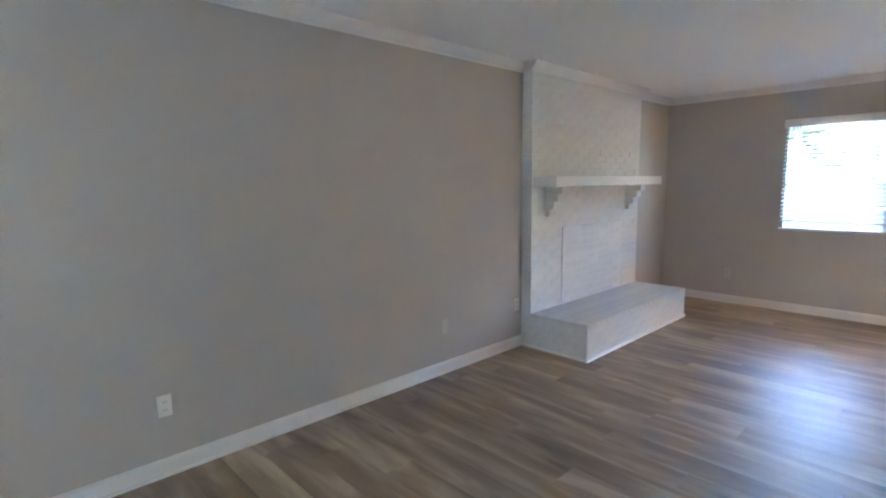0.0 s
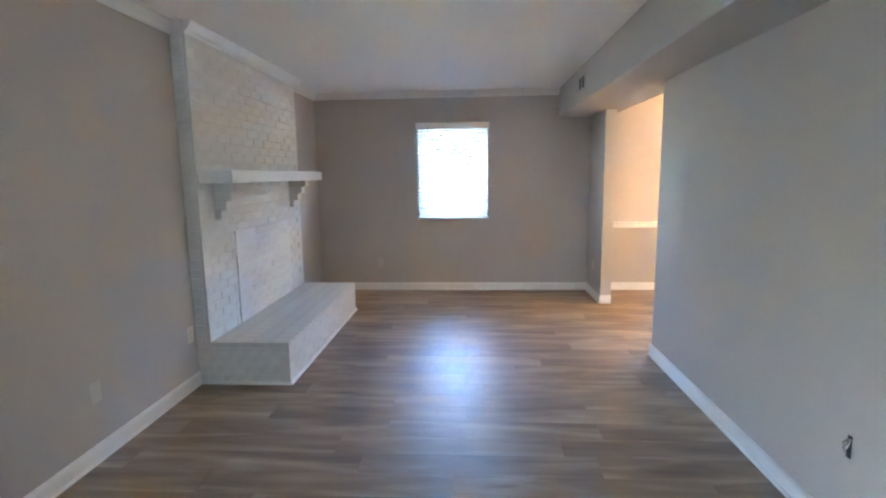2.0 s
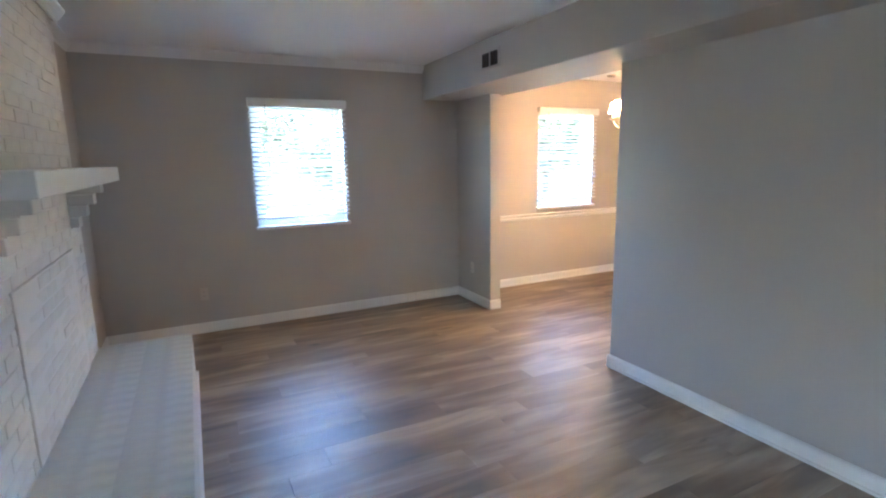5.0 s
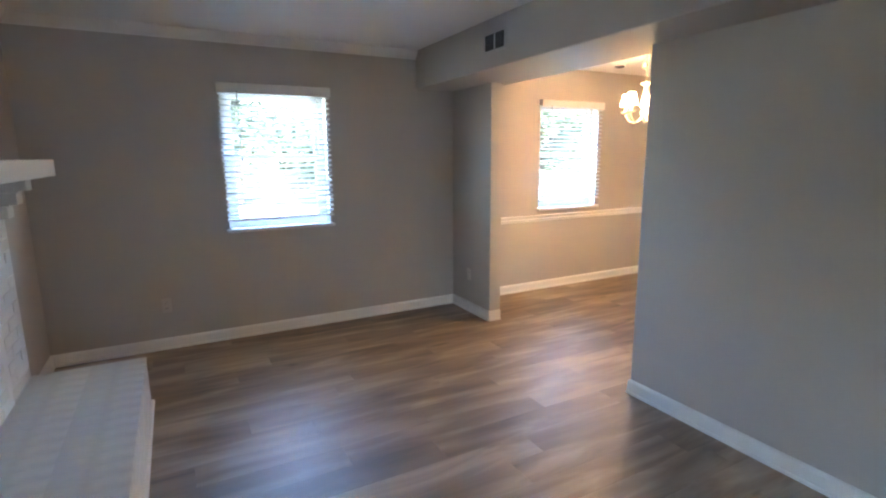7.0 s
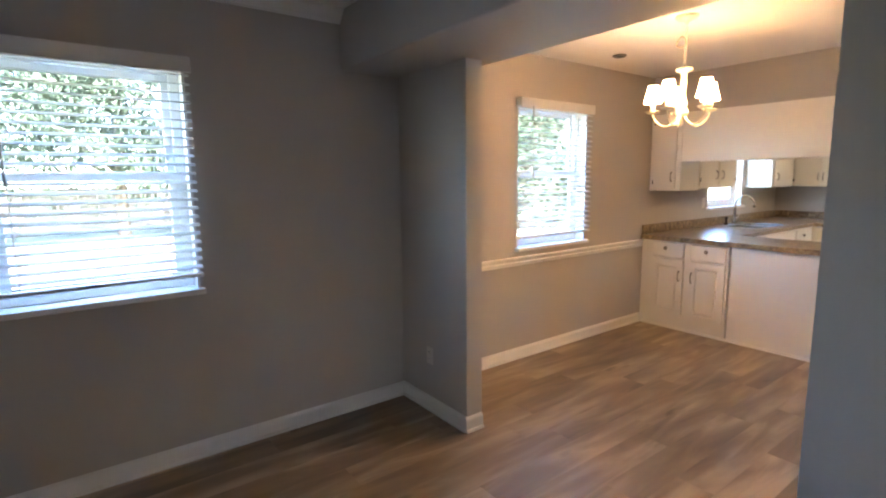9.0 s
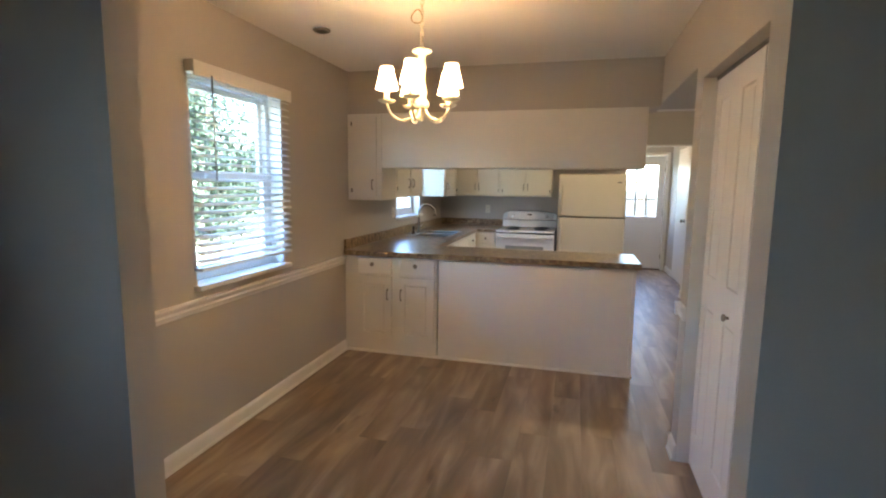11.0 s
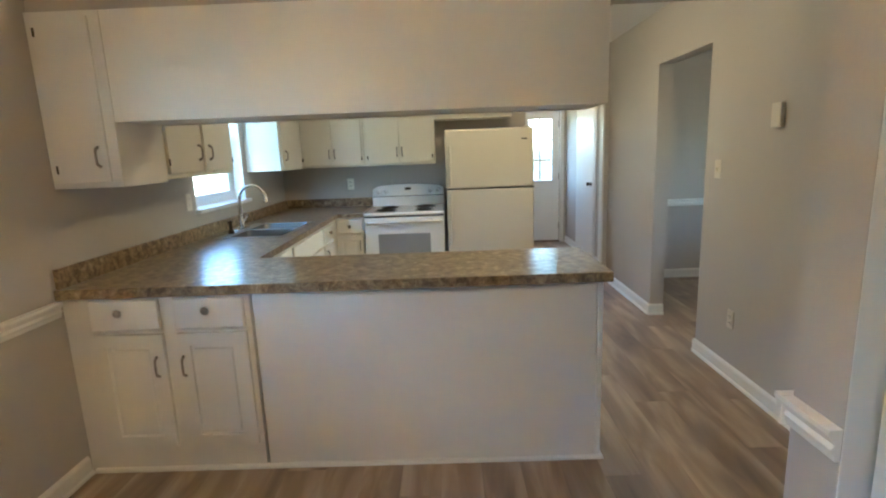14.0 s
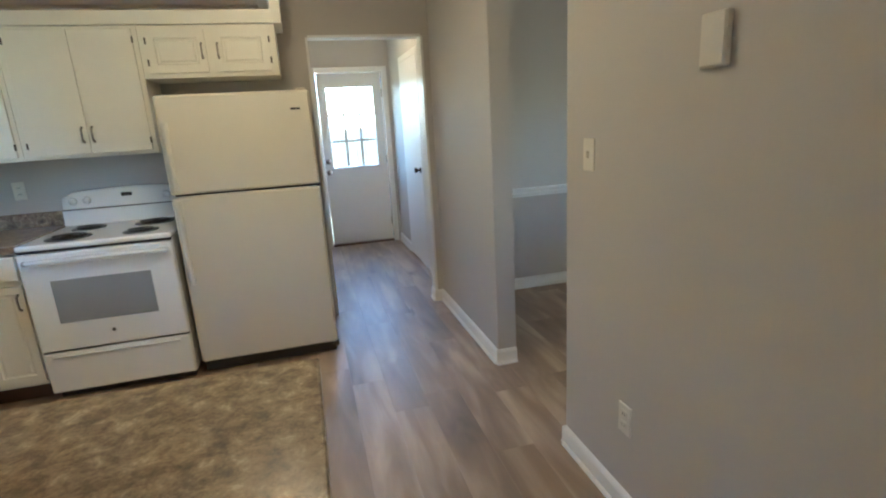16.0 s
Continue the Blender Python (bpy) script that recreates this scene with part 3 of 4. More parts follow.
returns = [brick_mesh("brick", 0.026, 0.096, 0.0585, BRICK) for _ in range(3)]
n_course = int((2.392 - HT) / COURSE) + 1
for k in range(n_course):
    z = HT + 0.031 + k * COURSE
    x = CH0 if k % 2 == 0 else CH0 - BL / 2
    while x < CH1 - 0.02:
        x0, x1 = max(x, CH0), min(x + BL, CH1)
        if x1 - x0 > 0.06:
            cx = (x0 + x1) / 2
            covered = x0 > PX0 - 0.02 and x1 < PX1 + 0.02 and z < PZ
            full = x1 - x0 > 0.15
            proud = 0.0105 if covered else 0.0
            lay(rng.choice(stretchers if full else halves), fireplace, (cx, CHF + 0.012 - proud + rng.uniform(-0.0015, 0.0015), z))
        x += BL
    for xs in (CH0 + 0.0125, CH1 - 0.0125):
        lay(rng.choice(returns), fireplace, (xs, CHF + 0.072, z))

hearth = thing("hearth", ((CH0 + CH1) / 2, 2.9, 0), "raised white-painted brick hearth along the fireplace", "hearth")
HX0, HX1, HY = 4.15, 6.16, 2.622
part("hearth_core", boxes((HX0 + 0.0015, HX1 - 0.0015, HY + 0.0012, YL, 0.0, HT + 0.0002)), MORTAR, hearth)
for k in range(4):
    z = 0.040 + k * COURSE
    x = HX0 if k % 2 == 0 else HX0 - BL / 2
    while x < HX1 - 0.02:
        x0, x1 = max(x, HX0), min(x + BL, HX1)
        if x1 - x0 > 0.06:
            lay(rng.choice(stretchers if x1 - x0 > 0.15 else halves), hearth, ((x0 + x1) / 2, HY + 0.012, z))
        x += BL
    for xs in (HX0 + 0.0125, HX1 - 0.0125):
        y = HY + 0.026 + (0 if k % 2 else 0.05)
        while y < YL - 0.05:
            lay(rng.choice(returns), hearth, (xs, y + 0.05, z))
            y += 0.104
caps = [brick_mesh("brick", 0.1004, 0.2808, 0.030, HEARTHTOP, 0.0001, 0.0005) for _ in range(5)]
x = HX0 + 0.05
while x < HX1 - 0.04:
    for y in (HY + 0.139, HY + 0.42):
        lay(rng.choice(caps), hearth, (x, y, HT - 0.0135 + rng.uniform(-0.0002, 0.0002)), loose=0.05)
    x += 0.1005
SHOE = [(0.0, 0.0), (0.018, 0.0), (0.016, 0.010), (0.010, 0.016), (0.0, 0.018)]
sb = bmesh.new()
moulding(sb, SHOE, (HX0 - 0.012, HY), (HX1 + 0.012, HY), (0, -1))
moulding(sb, SHOE, (HX0, HY - 0.012), (HX0, YL), (-1, 0))
part("shoe_moulding", sb, TRIM, hearth, "thin white shoe moulding at the floor")

mantel = thing("mantel_shelf", ((CH0 + CH1) / 2, CHF, 1.43), "thick white wooden mantel shelf on stepped brick corbels", "mantel")
part("shelf", box(bmesh.new(), 4.168, 6.215, 2.949, CHF - 0.002, 1.428, 1.518, 0.004), TRIM, mantel)
for cx in (4.405, 5.90):
    cb = bmesh.new()
    for k in range(4):
        z1 = 1.427 - k * COURSE
        box(cb, cx - 0.052 + 0.0004 * k, cx + 0.052 - 0.0004 * k, CHF - 0.178 + 0.043 * k, CHF - 0.002, z1 - COURSE + 0.007, z1 - 0.001, 0.004)
        box(cb, cx - 0.046, cx + 0.046, CHF - 0.170 + 0.043 * k + 0.03, CHF - 0.002, z1 - COURSE - 0.0005, z1 - COURSE + 0.008)
    part("corbel", cb, BRICK, mantel, "stepped white-painted brick corbel")


# ---- wall plates ----
def wall_plate(front, u, z, kind, label, mat=PLASTIC, name="", u_w=0.070, h=0.115):
    ob = thing(name or ("wall_outlet" if kind == "outlet" else "light_switch"), front.at(u, 0, z), label, {"outlet": "outlet", "switch": "switch"}.get(kind, "wall plate"))
    part("cover_plate", front.box(bmesh.new(), u - u_w / 2, u + u_w / 2, 0.0, 0.006, z - h / 2, z + h / 2, 0.003), mat, ob)
    if kind == "outlet":
        for dz in (-0.021, 0.021):
            rec = part("receptacle", front.box(bmesh.new(), u - 0.016, u + 0.016, 0.003, 0.0085, z + dz - 0.014, z + dz + 0.014, 0.002), mat, ob)
            sl = bmesh.new()
            for du in (-0.006, 0.006):
                front.box(sl, u + du - 0.0012, u + du + 0.0012, 0.0065, 0.0092, z + dz - 0.005, z + dz + 0.005)
            part("slots", sl, SLOT, rec, "dark plug slots")
    elif kind == "switch":
        part("toggle", front.box(bmesh.new(), u - 0.005, u + 0.005, 0.003, 0.016, z - 0.012, z + 0.012, 0.002), mat, ob)
    return ob


NORTH, EAST, PART, NIB, HALL, KITB = Front("-y", YL), Front("-x", XW), Front("+y", YP), Front("+y", YP), Front("+x", KX), Front("+y", KB)
wall_plate(NORTH, 1.213, 0.370, "outlet", "white duplex outlet on the living room wall")
wall_plate(NORTH, 3.183, 0.368, "blank", "greige painted blank cover plate on the living room wall", GREIGEP, "wall_plate")
wall_plate(NORTH, 4.077, 0.388, "outlet", "almond duplex outlet beside the fireplace", ALMOND)
wall_plate(EAST, 2.511, 0.36, "outlet", "greige painted duplex outlet under the living room window", GREIGEP)
wall_plate(NIB, 6.826, 0.369, "outlet", "greige painted duplex outlet on the short wall return", PAINTED)
wall_plate(HALL, -4.055, 1.275, "switch", "almond light switch on the hall wall", ALMOND)
wall_plate(HALL, -3.80, 0.375, "outlet", "almond blank outlet on the hall wall", PAINTED)
wall_plate(EAST, -4.225, 1.175, "outlet", "almond outlet beside the kitchen window", ALMOND)
wall_plate(KITB, 6.43, 1.145, "outlet", "almond outlet above the kitchen counter", ALMOND)
box_hole = thing("open_junction_box", PART.at(2.685, 0, 0.42), "uncovered outlet box hole in the partition wall", "outlet box")
part("box_rim", boxes((2.675, 2.697, YP - 0.03, YP + 0.0015, 0.372, 0.462)), SLOT, box_hole)
wires = bmesh.new()
tube(wires, [(2.690, YP, 0.445), (2.705, YP + 0.015, 0.43), (2.700, YP + 0.018, 0.405), (2.690, YP + 0.010, 0.385)], 0.003, 6)
tube(wires, [(2.684, YP, 0.45), (2.678, YP + 0.010, 0.43), (2.684, YP + 0.014, 0.41)], 0.003, 6)
part("wires", wires, PLASTIC, box_hole, "short white wires")
chime = thing("door_chime", HALL.at(-3.495, 0, 1.57), "almond door chime cover on the hall wall", "door chime")
part("cover", HALL.box(bmesh.new(), -3.535, -3.455, 0, 0.024, 1.505, 1.628, 0.005), PAINTED, chime)

register = thing("air_register", (5.82, 0.28, 2.31), "white air register with dark slats on the beam", "vent")
REG = Front("+y", 0.28)
part("backing", REG.box(bmesh.new(), 5.695, 5.945, 0.0005, 0.003, 2.25, 2.37), SLOT, register)
rb = bmesh.new()
for r in ((5.675, 5.700, 2.235, 2.385), (5.940, 5.965, 2.235, 2.385), (5.700, 5.940, 2.235, 2.256), (5.700, 5.940, 2.364, 2.385), (5.812, 5.826, 2.256, 2.364)):
    REG.box(rb, r[0], r[1], 0, 0.008, r[2], r[3], 0.002)
part("frame", rb, WALL, register)
for a, b in ((5.700, 5.812), (5.826, 5.940)):
    for k in range(6):
        zz = 2.268 + k * 0.0175
        part("slat", REG.box(bmesh.new(), a, b, 0.003, 0.0065, zz - 0.003, zz + 0.003), BRONZE, register)

# ---- dining: chandelier, ceiling vent, closet doors ----
CX, CY = 5.95, -1.42
chand = thing("chandelier", (CX, CY, 2.445), "cream iron chandelier with five small lit cloth shades", "chandelier")
part("canopy", lathe(bmesh.new(), (CX, CY, 2.445), [(0.066, 0.0), (0.066, -0.008), (0.058, -0.020), (0.030, -0.030), (0.010, -0.036), (0.008, -0.048)], 24), CREAMIRON, chand)
links = bmesh.new()
zc = 2.40
k = 0
while zc > 2.155:
    pts = []
    for j in range(13):
        a = 2 * math.pi * j / 12
        u, v = 0.008 * math.cos(a), 0.016 * math.sin(a)
        pts.append((CX + (u if k % 2 else 0), CY + (0 if k % 2 else u), zc - 0.014 + v))
    tube(links, pts, 0.0022, 6)
    zc -= 0.0245
    k += 1
part("chain", links, CREAMIRON, chand)
swag = bmesh.new()
pts = []
for j in range(15):
    a = 2 * math.pi * j / 14
    pts.append((CX + 0.028 + 0.028 * math.cos(a + math.pi), CY + 0.01 * math.sin(a * 2), 2.30 + 0.032 * math.sin(a)))
tube(swag, pts, 0.003, 6)
part("cord_loop", swag, BRAID, chand)
part("column", lathe(bmesh.new(), (CX, CY, 0), [(0.006, 2.16), (0.014, 2.150), (0.046, 2.142), (0.050, 2.136), (0.044, 2.128), (0.018, 2.120), (0.015, 2.09), (0.021, 2.06), (0.017, 2.03), (0.013, 2.0),
                                               (0.020, 1.97), (0.026, 1.94), (0.022, 1.91), (0.034, 1.895), (0.037, 1.875), (0.030, 1.862), (0.012, 1.852), (0.010, 1.812), (0.004, 1.800)], 20), CREAMIRON, chand)
bulb_data = bpy.data.lights.new("bulb", "POINT")
bulb_data.energy, bulb_data.shadow_soft_size, bulb_data.color = 0.14, 0.017, (1.0, 0.58, 0.25)
for j in range(5):
    a = radians(19 + 72 * j)
    ca, sa = math.cos(a), math.sin(a)
    arm = bmesh.new()
    pts, rads = [], []
    for r, z in ((0.018, 1.865), (0.032, 1.836), (0.056, 1.812), (0.090, 1.800), (0.124, 1.808), (0.152, 1.832), (0.168, 1.862), (0.172, 1.885)):
        pts.append((CX + r * ca, CY + r * sa, z))
        rads.append(0.0062)
    tube(arm, pts, rads, 8)
    arm_ob = part("arm", arm, CREAMIRON, chand)
    px, py = CX + 0.172 * ca, CY + 0.172 * sa
    part("drip_pan", lathe(bmesh.new(), (px, py, 0), [(0.008, 1.882), (0.030, 1.886), (0.042, 1.895), (0.043, 1.899), (0.030, 1.893), (0.012, 1.892)], 18), CREAMIRON, arm_ob)
    part("candle_sleeve", lathe(bmesh.new(), (px, py, 0), [(0.013, 1.892), (0.013, 1.966), (0.009, 1.970)], 14), CREAMIRON, arm_ob)
    sh = bmesh.new()
    lathe(sh, (px, py, 0), [(0.0570, 1.950), (0.052, 1.966), (0.044, 1.995), (0.037, 2.025), (0.032, 2.055), (0.031, 2.058), (0.036, 2.025), (0.043, 1.995), (0.051, 1.966), (0.0560, 1.950)], 22, cap=False)
    shade = part("shade", sh, SHADE, chand, "pleated cream cloth lamp shade")
    for rr, zz in ((0.0575, 1.951), (0.0325, 2.056)):
        ring = [(px + rr * math.cos(2 * math.pi * q / 20), py + rr * math.sin(2 * math.pi * q / 20), zz) for q in range(21)]
        part("braid_trim", tube(bmesh.new(), ring, 0.0026, 6), BRAID, shade, "tan braid edging")
    # Frosted tip over each light, added to hold back the glow on the ceiling.
    part("bulb_cap", lathe(bmesh.new(), (px, py, 0), [(0.006, 2.018), (0.016, 2.020), (0.017, 2.026), (0.012, 2.038), (0.006, 2.048), (0.002, 2.052)], 14), FROST, arm_ob, "frosted bulb tip added above the light to dim the ceiling glow")
    lamp = new("bulb_light", bulb_data)
    lamp.location = (px, py, 1.994)

vent = thing("ceiling_vent", (6.78, -1.965, 2.445), "small round grey ceiling vent", "vent")
part("vent_ring", lathe(bmesh.new(), (6.78, -1.965, 2.445), [(0.055, -0.0005), (0.053, -0.010), (0.040, -0.014), (0.036, -0.008)], 20), STEEL, vent)
part("vent_core", lathe(bmesh.new(), (6.78, -1.965, 2.445), [(0.034, -0.004), (0.032, -0.012), (0.004, -0.014)], 20), SLOT, vent)

CLOSET = Front("+x", 4.535)


def bifold_leaf(u0, u1):
    return panel_door(CLOSET, u0, u1, 0.012, 2.012, [(0.205, 0.905), (1.055, 1.905)], 0.078, 0.0, 0.007, -0.030)


edges = [-1.787, -1.452, -1.117, -0.782, -0.447]
for k, nm in ((0, "bifold_door"), (2, "bifold_door")):
    bf = thing(nm, (4.52, edges[k + 1], 0.0), "white paneled bifold closet door, closed, with a round knob", "closet door", "closet bifold doors")
    for q in (k, k + 1):
        gap0, gap1 = (0.007 if q in (0, 2) else 0.001), (0.007 if q in (1, 3) else 0.001)
        leaf = part("door_leaf", bifold_leaf(edges[q] + gap0, edges[q + 1] - gap1), DOORW, bf)
        if q in (1, 2):
            uk = -1.30 if q == 1 else -0.90
            part("knob", knob(CLOSET, uk, 0.0, 0.935, 0.017), NICKEL, leaf, "satin nickel knob")
track = bmesh.new()
box(track, 4.50, 4.54, -1.785, -0.445, 2.013, 2.0295)
setting("closet_track", track, STEEL, "grey metal bifold door track", "door track")
cb2 = bmesh.new()
box(cb2, 4.486, 4.599, -1.7895, -1.7875, 0, 2.028)
setting("closet_jamb", cb2, TRIM, "white painted closet door jamb", "door jamb")

# ---- kitchen: pass-through, cabinets, counter ----
pas = thing("pass_through_box", (5.76, -3.27, 1.625), "white painted panel box over the kitchen pass-through", "panel box")
part("front_board", boxes((4.69, 6.825, -3.104, -3.085, 1.625, 2.084), bevel=0.002), CABW, pas)
part("bottom_board", boxes((4.709, 6.825, -3.455, -3.1045, 1.632, 1.650)), CABW, pas)
part("end_board", boxes((4.6905, 4.7085, -3.46, -3.1045, 1.6255, 2.084), bevel=0.002), CABW, pas)
part("rear_board", boxes((4.709, 6.825, -3.4605, -3.4555, 1.626, 2.084)), CABC, pas)


def wall_cabinet(name, label, front, u0, u1, z0, z1, depth, doors, mat, style="raised", pulls=(), hinges=True):
    """A wall cabinet: carcass behind the front plane, its doors with pulls and hinges."""
    ob = thing(name, front.at((u0 + u1) / 2, -depth / 2, z0), label, "cabinet")
    part("body", front.box(bmesh.new(), u0, u1, -depth, 0, z0, z1, 0.002), mat, ob)
    for (a, b, za, zb), pull in zip(doors, pulls):
        bm = raised_door(front, a, b, za, zb, 0.019, 0.045) if style == "raised" else slab_door(front, a, b, za, zb)
        d = part("door", bm, mat, ob)
        if pull is not None:
            part("handle", bow_handle(front, pull, 0.018, (za + 0.11) if zb - za > 0.4 else (za + zb) / 2, 0.085), NICKEL, d, "satin nickel bow handle")
            if hinges:
                far = a if abs(pull - a) > abs(pull - b) else b
                for zz in (za + 0.06, zb - 0.06):
                    part("hinge", hinge(front, far, 0.016, zz), BRONZE, d, "dark bronze hinge")
    return ob


DIN = Front("+y", -3.085)
wall_cabinet("wall_cabinet", "white wall cabinet facing the dining room", DIN, 6.828, XW - 0.002, 1.345, 2.084, 0.36, [(6.872, 7.10, 1.37, 2.06)], CABW, "slab", [6.905])
SIDE = Front("-x", 6.84)
wall_cabinet("wall_cabinet", "cream wall cabinet beside the kitchen window", SIDE, -4.27, -3.447, 1.36, 2.059, 0.302,
             [(-4.245, -3.875, 1.385, 2.04), (-3.835, -3.475, 1.385, 2.04)], CABC, "slab", [-3.92, -3.79])
wall_cabinet("wall_cabinet", "cream corner wall cabinet next to the window", SIDE, -5.918, -5.27, 1.335, 2.059, 0.302, [(-5.88, -5.30, 1.355, 2.04)], CABC, "slab", [-5.36])
UP = Front("+y", -5.92)
wall_cabinet("wall_cabinet", "cream two-door wall cabinet over the corner counter", UP, 6.213, 6.838, 1.335, 2.059, 0.328,
             [(6.530, 6.82, 1.355, 2.04), (6.235, 6.5285, 1.355, 2.04)], CABC, "slab", [6.555, 6.502])
wall_cabinet("wall_cabinet", "cream two-door wall cabinet over the range", UP, 5.51, 6.211, 1.335, 2.059, 0.328,
             [(5.860, 6.175, 1.355, 2.04), (5.535, 5.8585, 1.355, 2.04)], CABC, "slab", [5.885, 5.832])
wall_cabinet("wall_cabinet", "small cream cabinet above the refrigerator", UP, 4.745, 5.508, 1.762, 2.059, 0.328,
             [(5.150, 5.47, 1.79, 2.03), (4.785, 5.105, 1.79, 2.03)], CABC, "raised", [5.172, 5.083])

PEN = Front("+y", -3.005)
pen = thing("base_cabinet", (6.72, -3.2, 0), "white two-door base cabinet facing the dining room", "cabinet")
part("body", PEN.box(bmesh.new(), 6.297, XW - 0.002, -0.55, 0, 0.0, 0.866, 0.002), CABW, pen)
for u0, u1, kx, hx in ((6.70, 7.014, 6.873, 6.744), (6.318, 6.635, 6.482, 6.629 - 0.045)):
    dr = part("drawer", drawer_front(PEN, u0, u1, 0.706, 0.850, 0.023), CABW, pen)
    part("knob", knob(PEN, kx, 0.023, 0.796, 0.019), NICKEL, dr, "round satin nickel knob")
    dd = part("door", raised_door(PEN, u0, u1, 0.132, 0.686, 0.023, 0.055, 0.010), CABW, pen)
for u, idx in ((6.735, 0), (6.612, 1)):
    part("handle", bow_handle(PEN, u, 0.023, 0.535, 0.095), NICKEL, pen, "satin nickel bow handle")
pn = thing("peninsula", (5.5, -3.27, 0), "plain white painted peninsula below the counter", "peninsula")
part("front_panel", PEN.box(bmesh.new(), 4.742, 6.285, -0.02, -0.004, 0.0, 0.866, 0.002), CABW, pn)
part("corner_trim", PEN.box(bmesh.new(), 4.716, 4.741, -0.03, -0.001, 0.0, 0.866, 0.003), TRIM, pn)
part("end_panel", boxes((4.722, 4.740, -3.535, -3.0355, 0.0, 0.866), bevel=0.002), CABW, pn)
part("carcass", boxes((4.7405, 6.285, -3.535, -3.0255, 0.10, 0.866)), CABC, pn)
shoe = bmesh.new()
for a, b, dz in ((5.93, 7.12, 0.0), (4.716, 5.93, -0.004)):
    moulding(shoe, [(d, max(0.0, z + (dz if z > 0.01 else 0))) for d, z in SHOE], (a, -3.005), (b, -3.005), (0, 1))
moulding(shoe, SHOE, (4.72, -3.53), (4.72, -2.99), (-1, 0))
tagged(mesh_object("shoe_moulding", shoe, TRIM), "thin white shoe moulding along the peninsula", "moulding")

WX = 6.47
WEST = Front("-x", WX)
base2 = thing("base_cabinet", (6.8, -4.5, 0), "cream sink base cabinet run under the window", "cabinet")
part("body", boxes((WX, XW - 0.002, -5.62, -3.56, 0.10, 0.70), (WX, 6.50, -5.62, -3.56, 0.70, 0.866)), CABC, base2)
part("toe_kick", boxes((WX + 0.06, XW - 0.01, -5.62, -3.56, 0.0, 0.10)), KICK, base2, "dark recessed toe kick")
for a, b, pull in ((-4.16, -3.64, None), (-5.00, -4.20, None), (-5.40, -5.04, 1)):
    dr = part("drawer", drawer_front(WEST, a, b, 0.715, 0.85), CABC, base2)
    if pull:
        part("knob", knob(WEST, (a + b) / 2, 0.018, 0.785, 0.017), NICKEL, dr, "round satin nickel knob")
for a, b, h in ((-4.16, -3.64, -4.11), (-4.595, -4.20, -4.55), (-5.00, -4.605, -4.65), (-5.40, -5.04, -5.09)):
    dd = part("door", raised_door(WEST, a, b, 0.13, 0.69), CABC, base2)
    part("handle", bow_handle(WEST, h, 0.018, 0.60, 0.09), NICKEL, dd, "satin nickel bow handle")
BACKF = Front("+y", -5.575)
base3 = thing("base_cabinet", (6.33, -5.9, 0), "narrow cream base cabinet with a drawer beside the range", "cabinet")
part("body", BACKF.box(bmesh.new(), 6.205, 6.468, -0.66, 0, 0.10, 0.866), CABC, base3)
part("toe_kick", BACKF.box(bmesh.new(), 6.205, 6.53, -0.66, -0.05, 0.0, 0.10), KICK, base3, "dark recessed toe kick")
dr = part("drawer", drawer_front(BACKF, 6.215, 6.455, 0.715, 0.85), CABC, base3)
part("knob", knob(BACKF, 6.335, 0.018, 0.785, 0.017), NICKEL, dr, "round satin nickel knob")
dd = part("door", raised_door(BACKF, 6.215, 6.455, 0.13, 0.69, 0.018, 0.04), CABC, base3)
part("handle", bow_handle(BACKF, 6.24, 0.018, 0.60, 0.09), NICKEL, dd, "satin nickel bow handle")

# one continuous worktop round three sides, open at the sink
SX0, SX1, SY0, SY1 = 6.535, 7.035, -5.06, -4.29
top = bmesh.new()
T0, T1 = 0.868, 0.908
cells = [(4.69, XW - 0.002, -3.555, -2.975), (6.45, XW - 0.002, SY1 - 0.012, -3.555), (6.45, SX0 + 0.012, SY0 + 0.012, SY1 - 0.012), (SX1 - 0.012, XW - 0.002, SY0 + 0.012, SY1 - 0.012),
         (6.45, XW - 0.002, -5.555, SY0 + 0.012), (6.202, XW - 0.002, KB + 0.001, -5.555)]
for x0, x1, y0, y1 in cells:
    box(top, x0, x1, y0, y1, T0, T1)
bmesh.ops.remove_doubles(top, verts=top.verts, dist=0.0001)
counter = tagged(mesh_object("countertop", top, LAM), "brown stone-look laminate countertop round the kitchen", "countertop")
nose = bmesh.new()
box(nose, 4.684, XW - 0.003, -2.978, -2.968, T0 - 0.004, T1 + 0.0008, 0.003)
box(nose, 4.6842, 4.692, -3.556, -2.9785, T0 - 0.004, T1 + 0.0007, 0.003)
o = mesh_object("front_edge", nose, LAM)
o.parent = counter
sp = boxes((XW - 0.022, XW - 0.0015, KB + 0.02, -2.985, T1, T1 + 0.092), (6.205, XW - 0.022, KB + 0.0015, KB + 0.022, T1, T1 + 0.092), bevel=0.003)
o = mesh_object("backsplash", sp, LAM)
o.parent = counter

sink = thing("kitchen_sink", (6.79, -4.68, T1), "stainless steel double-bowl drop-in sink", "sink")


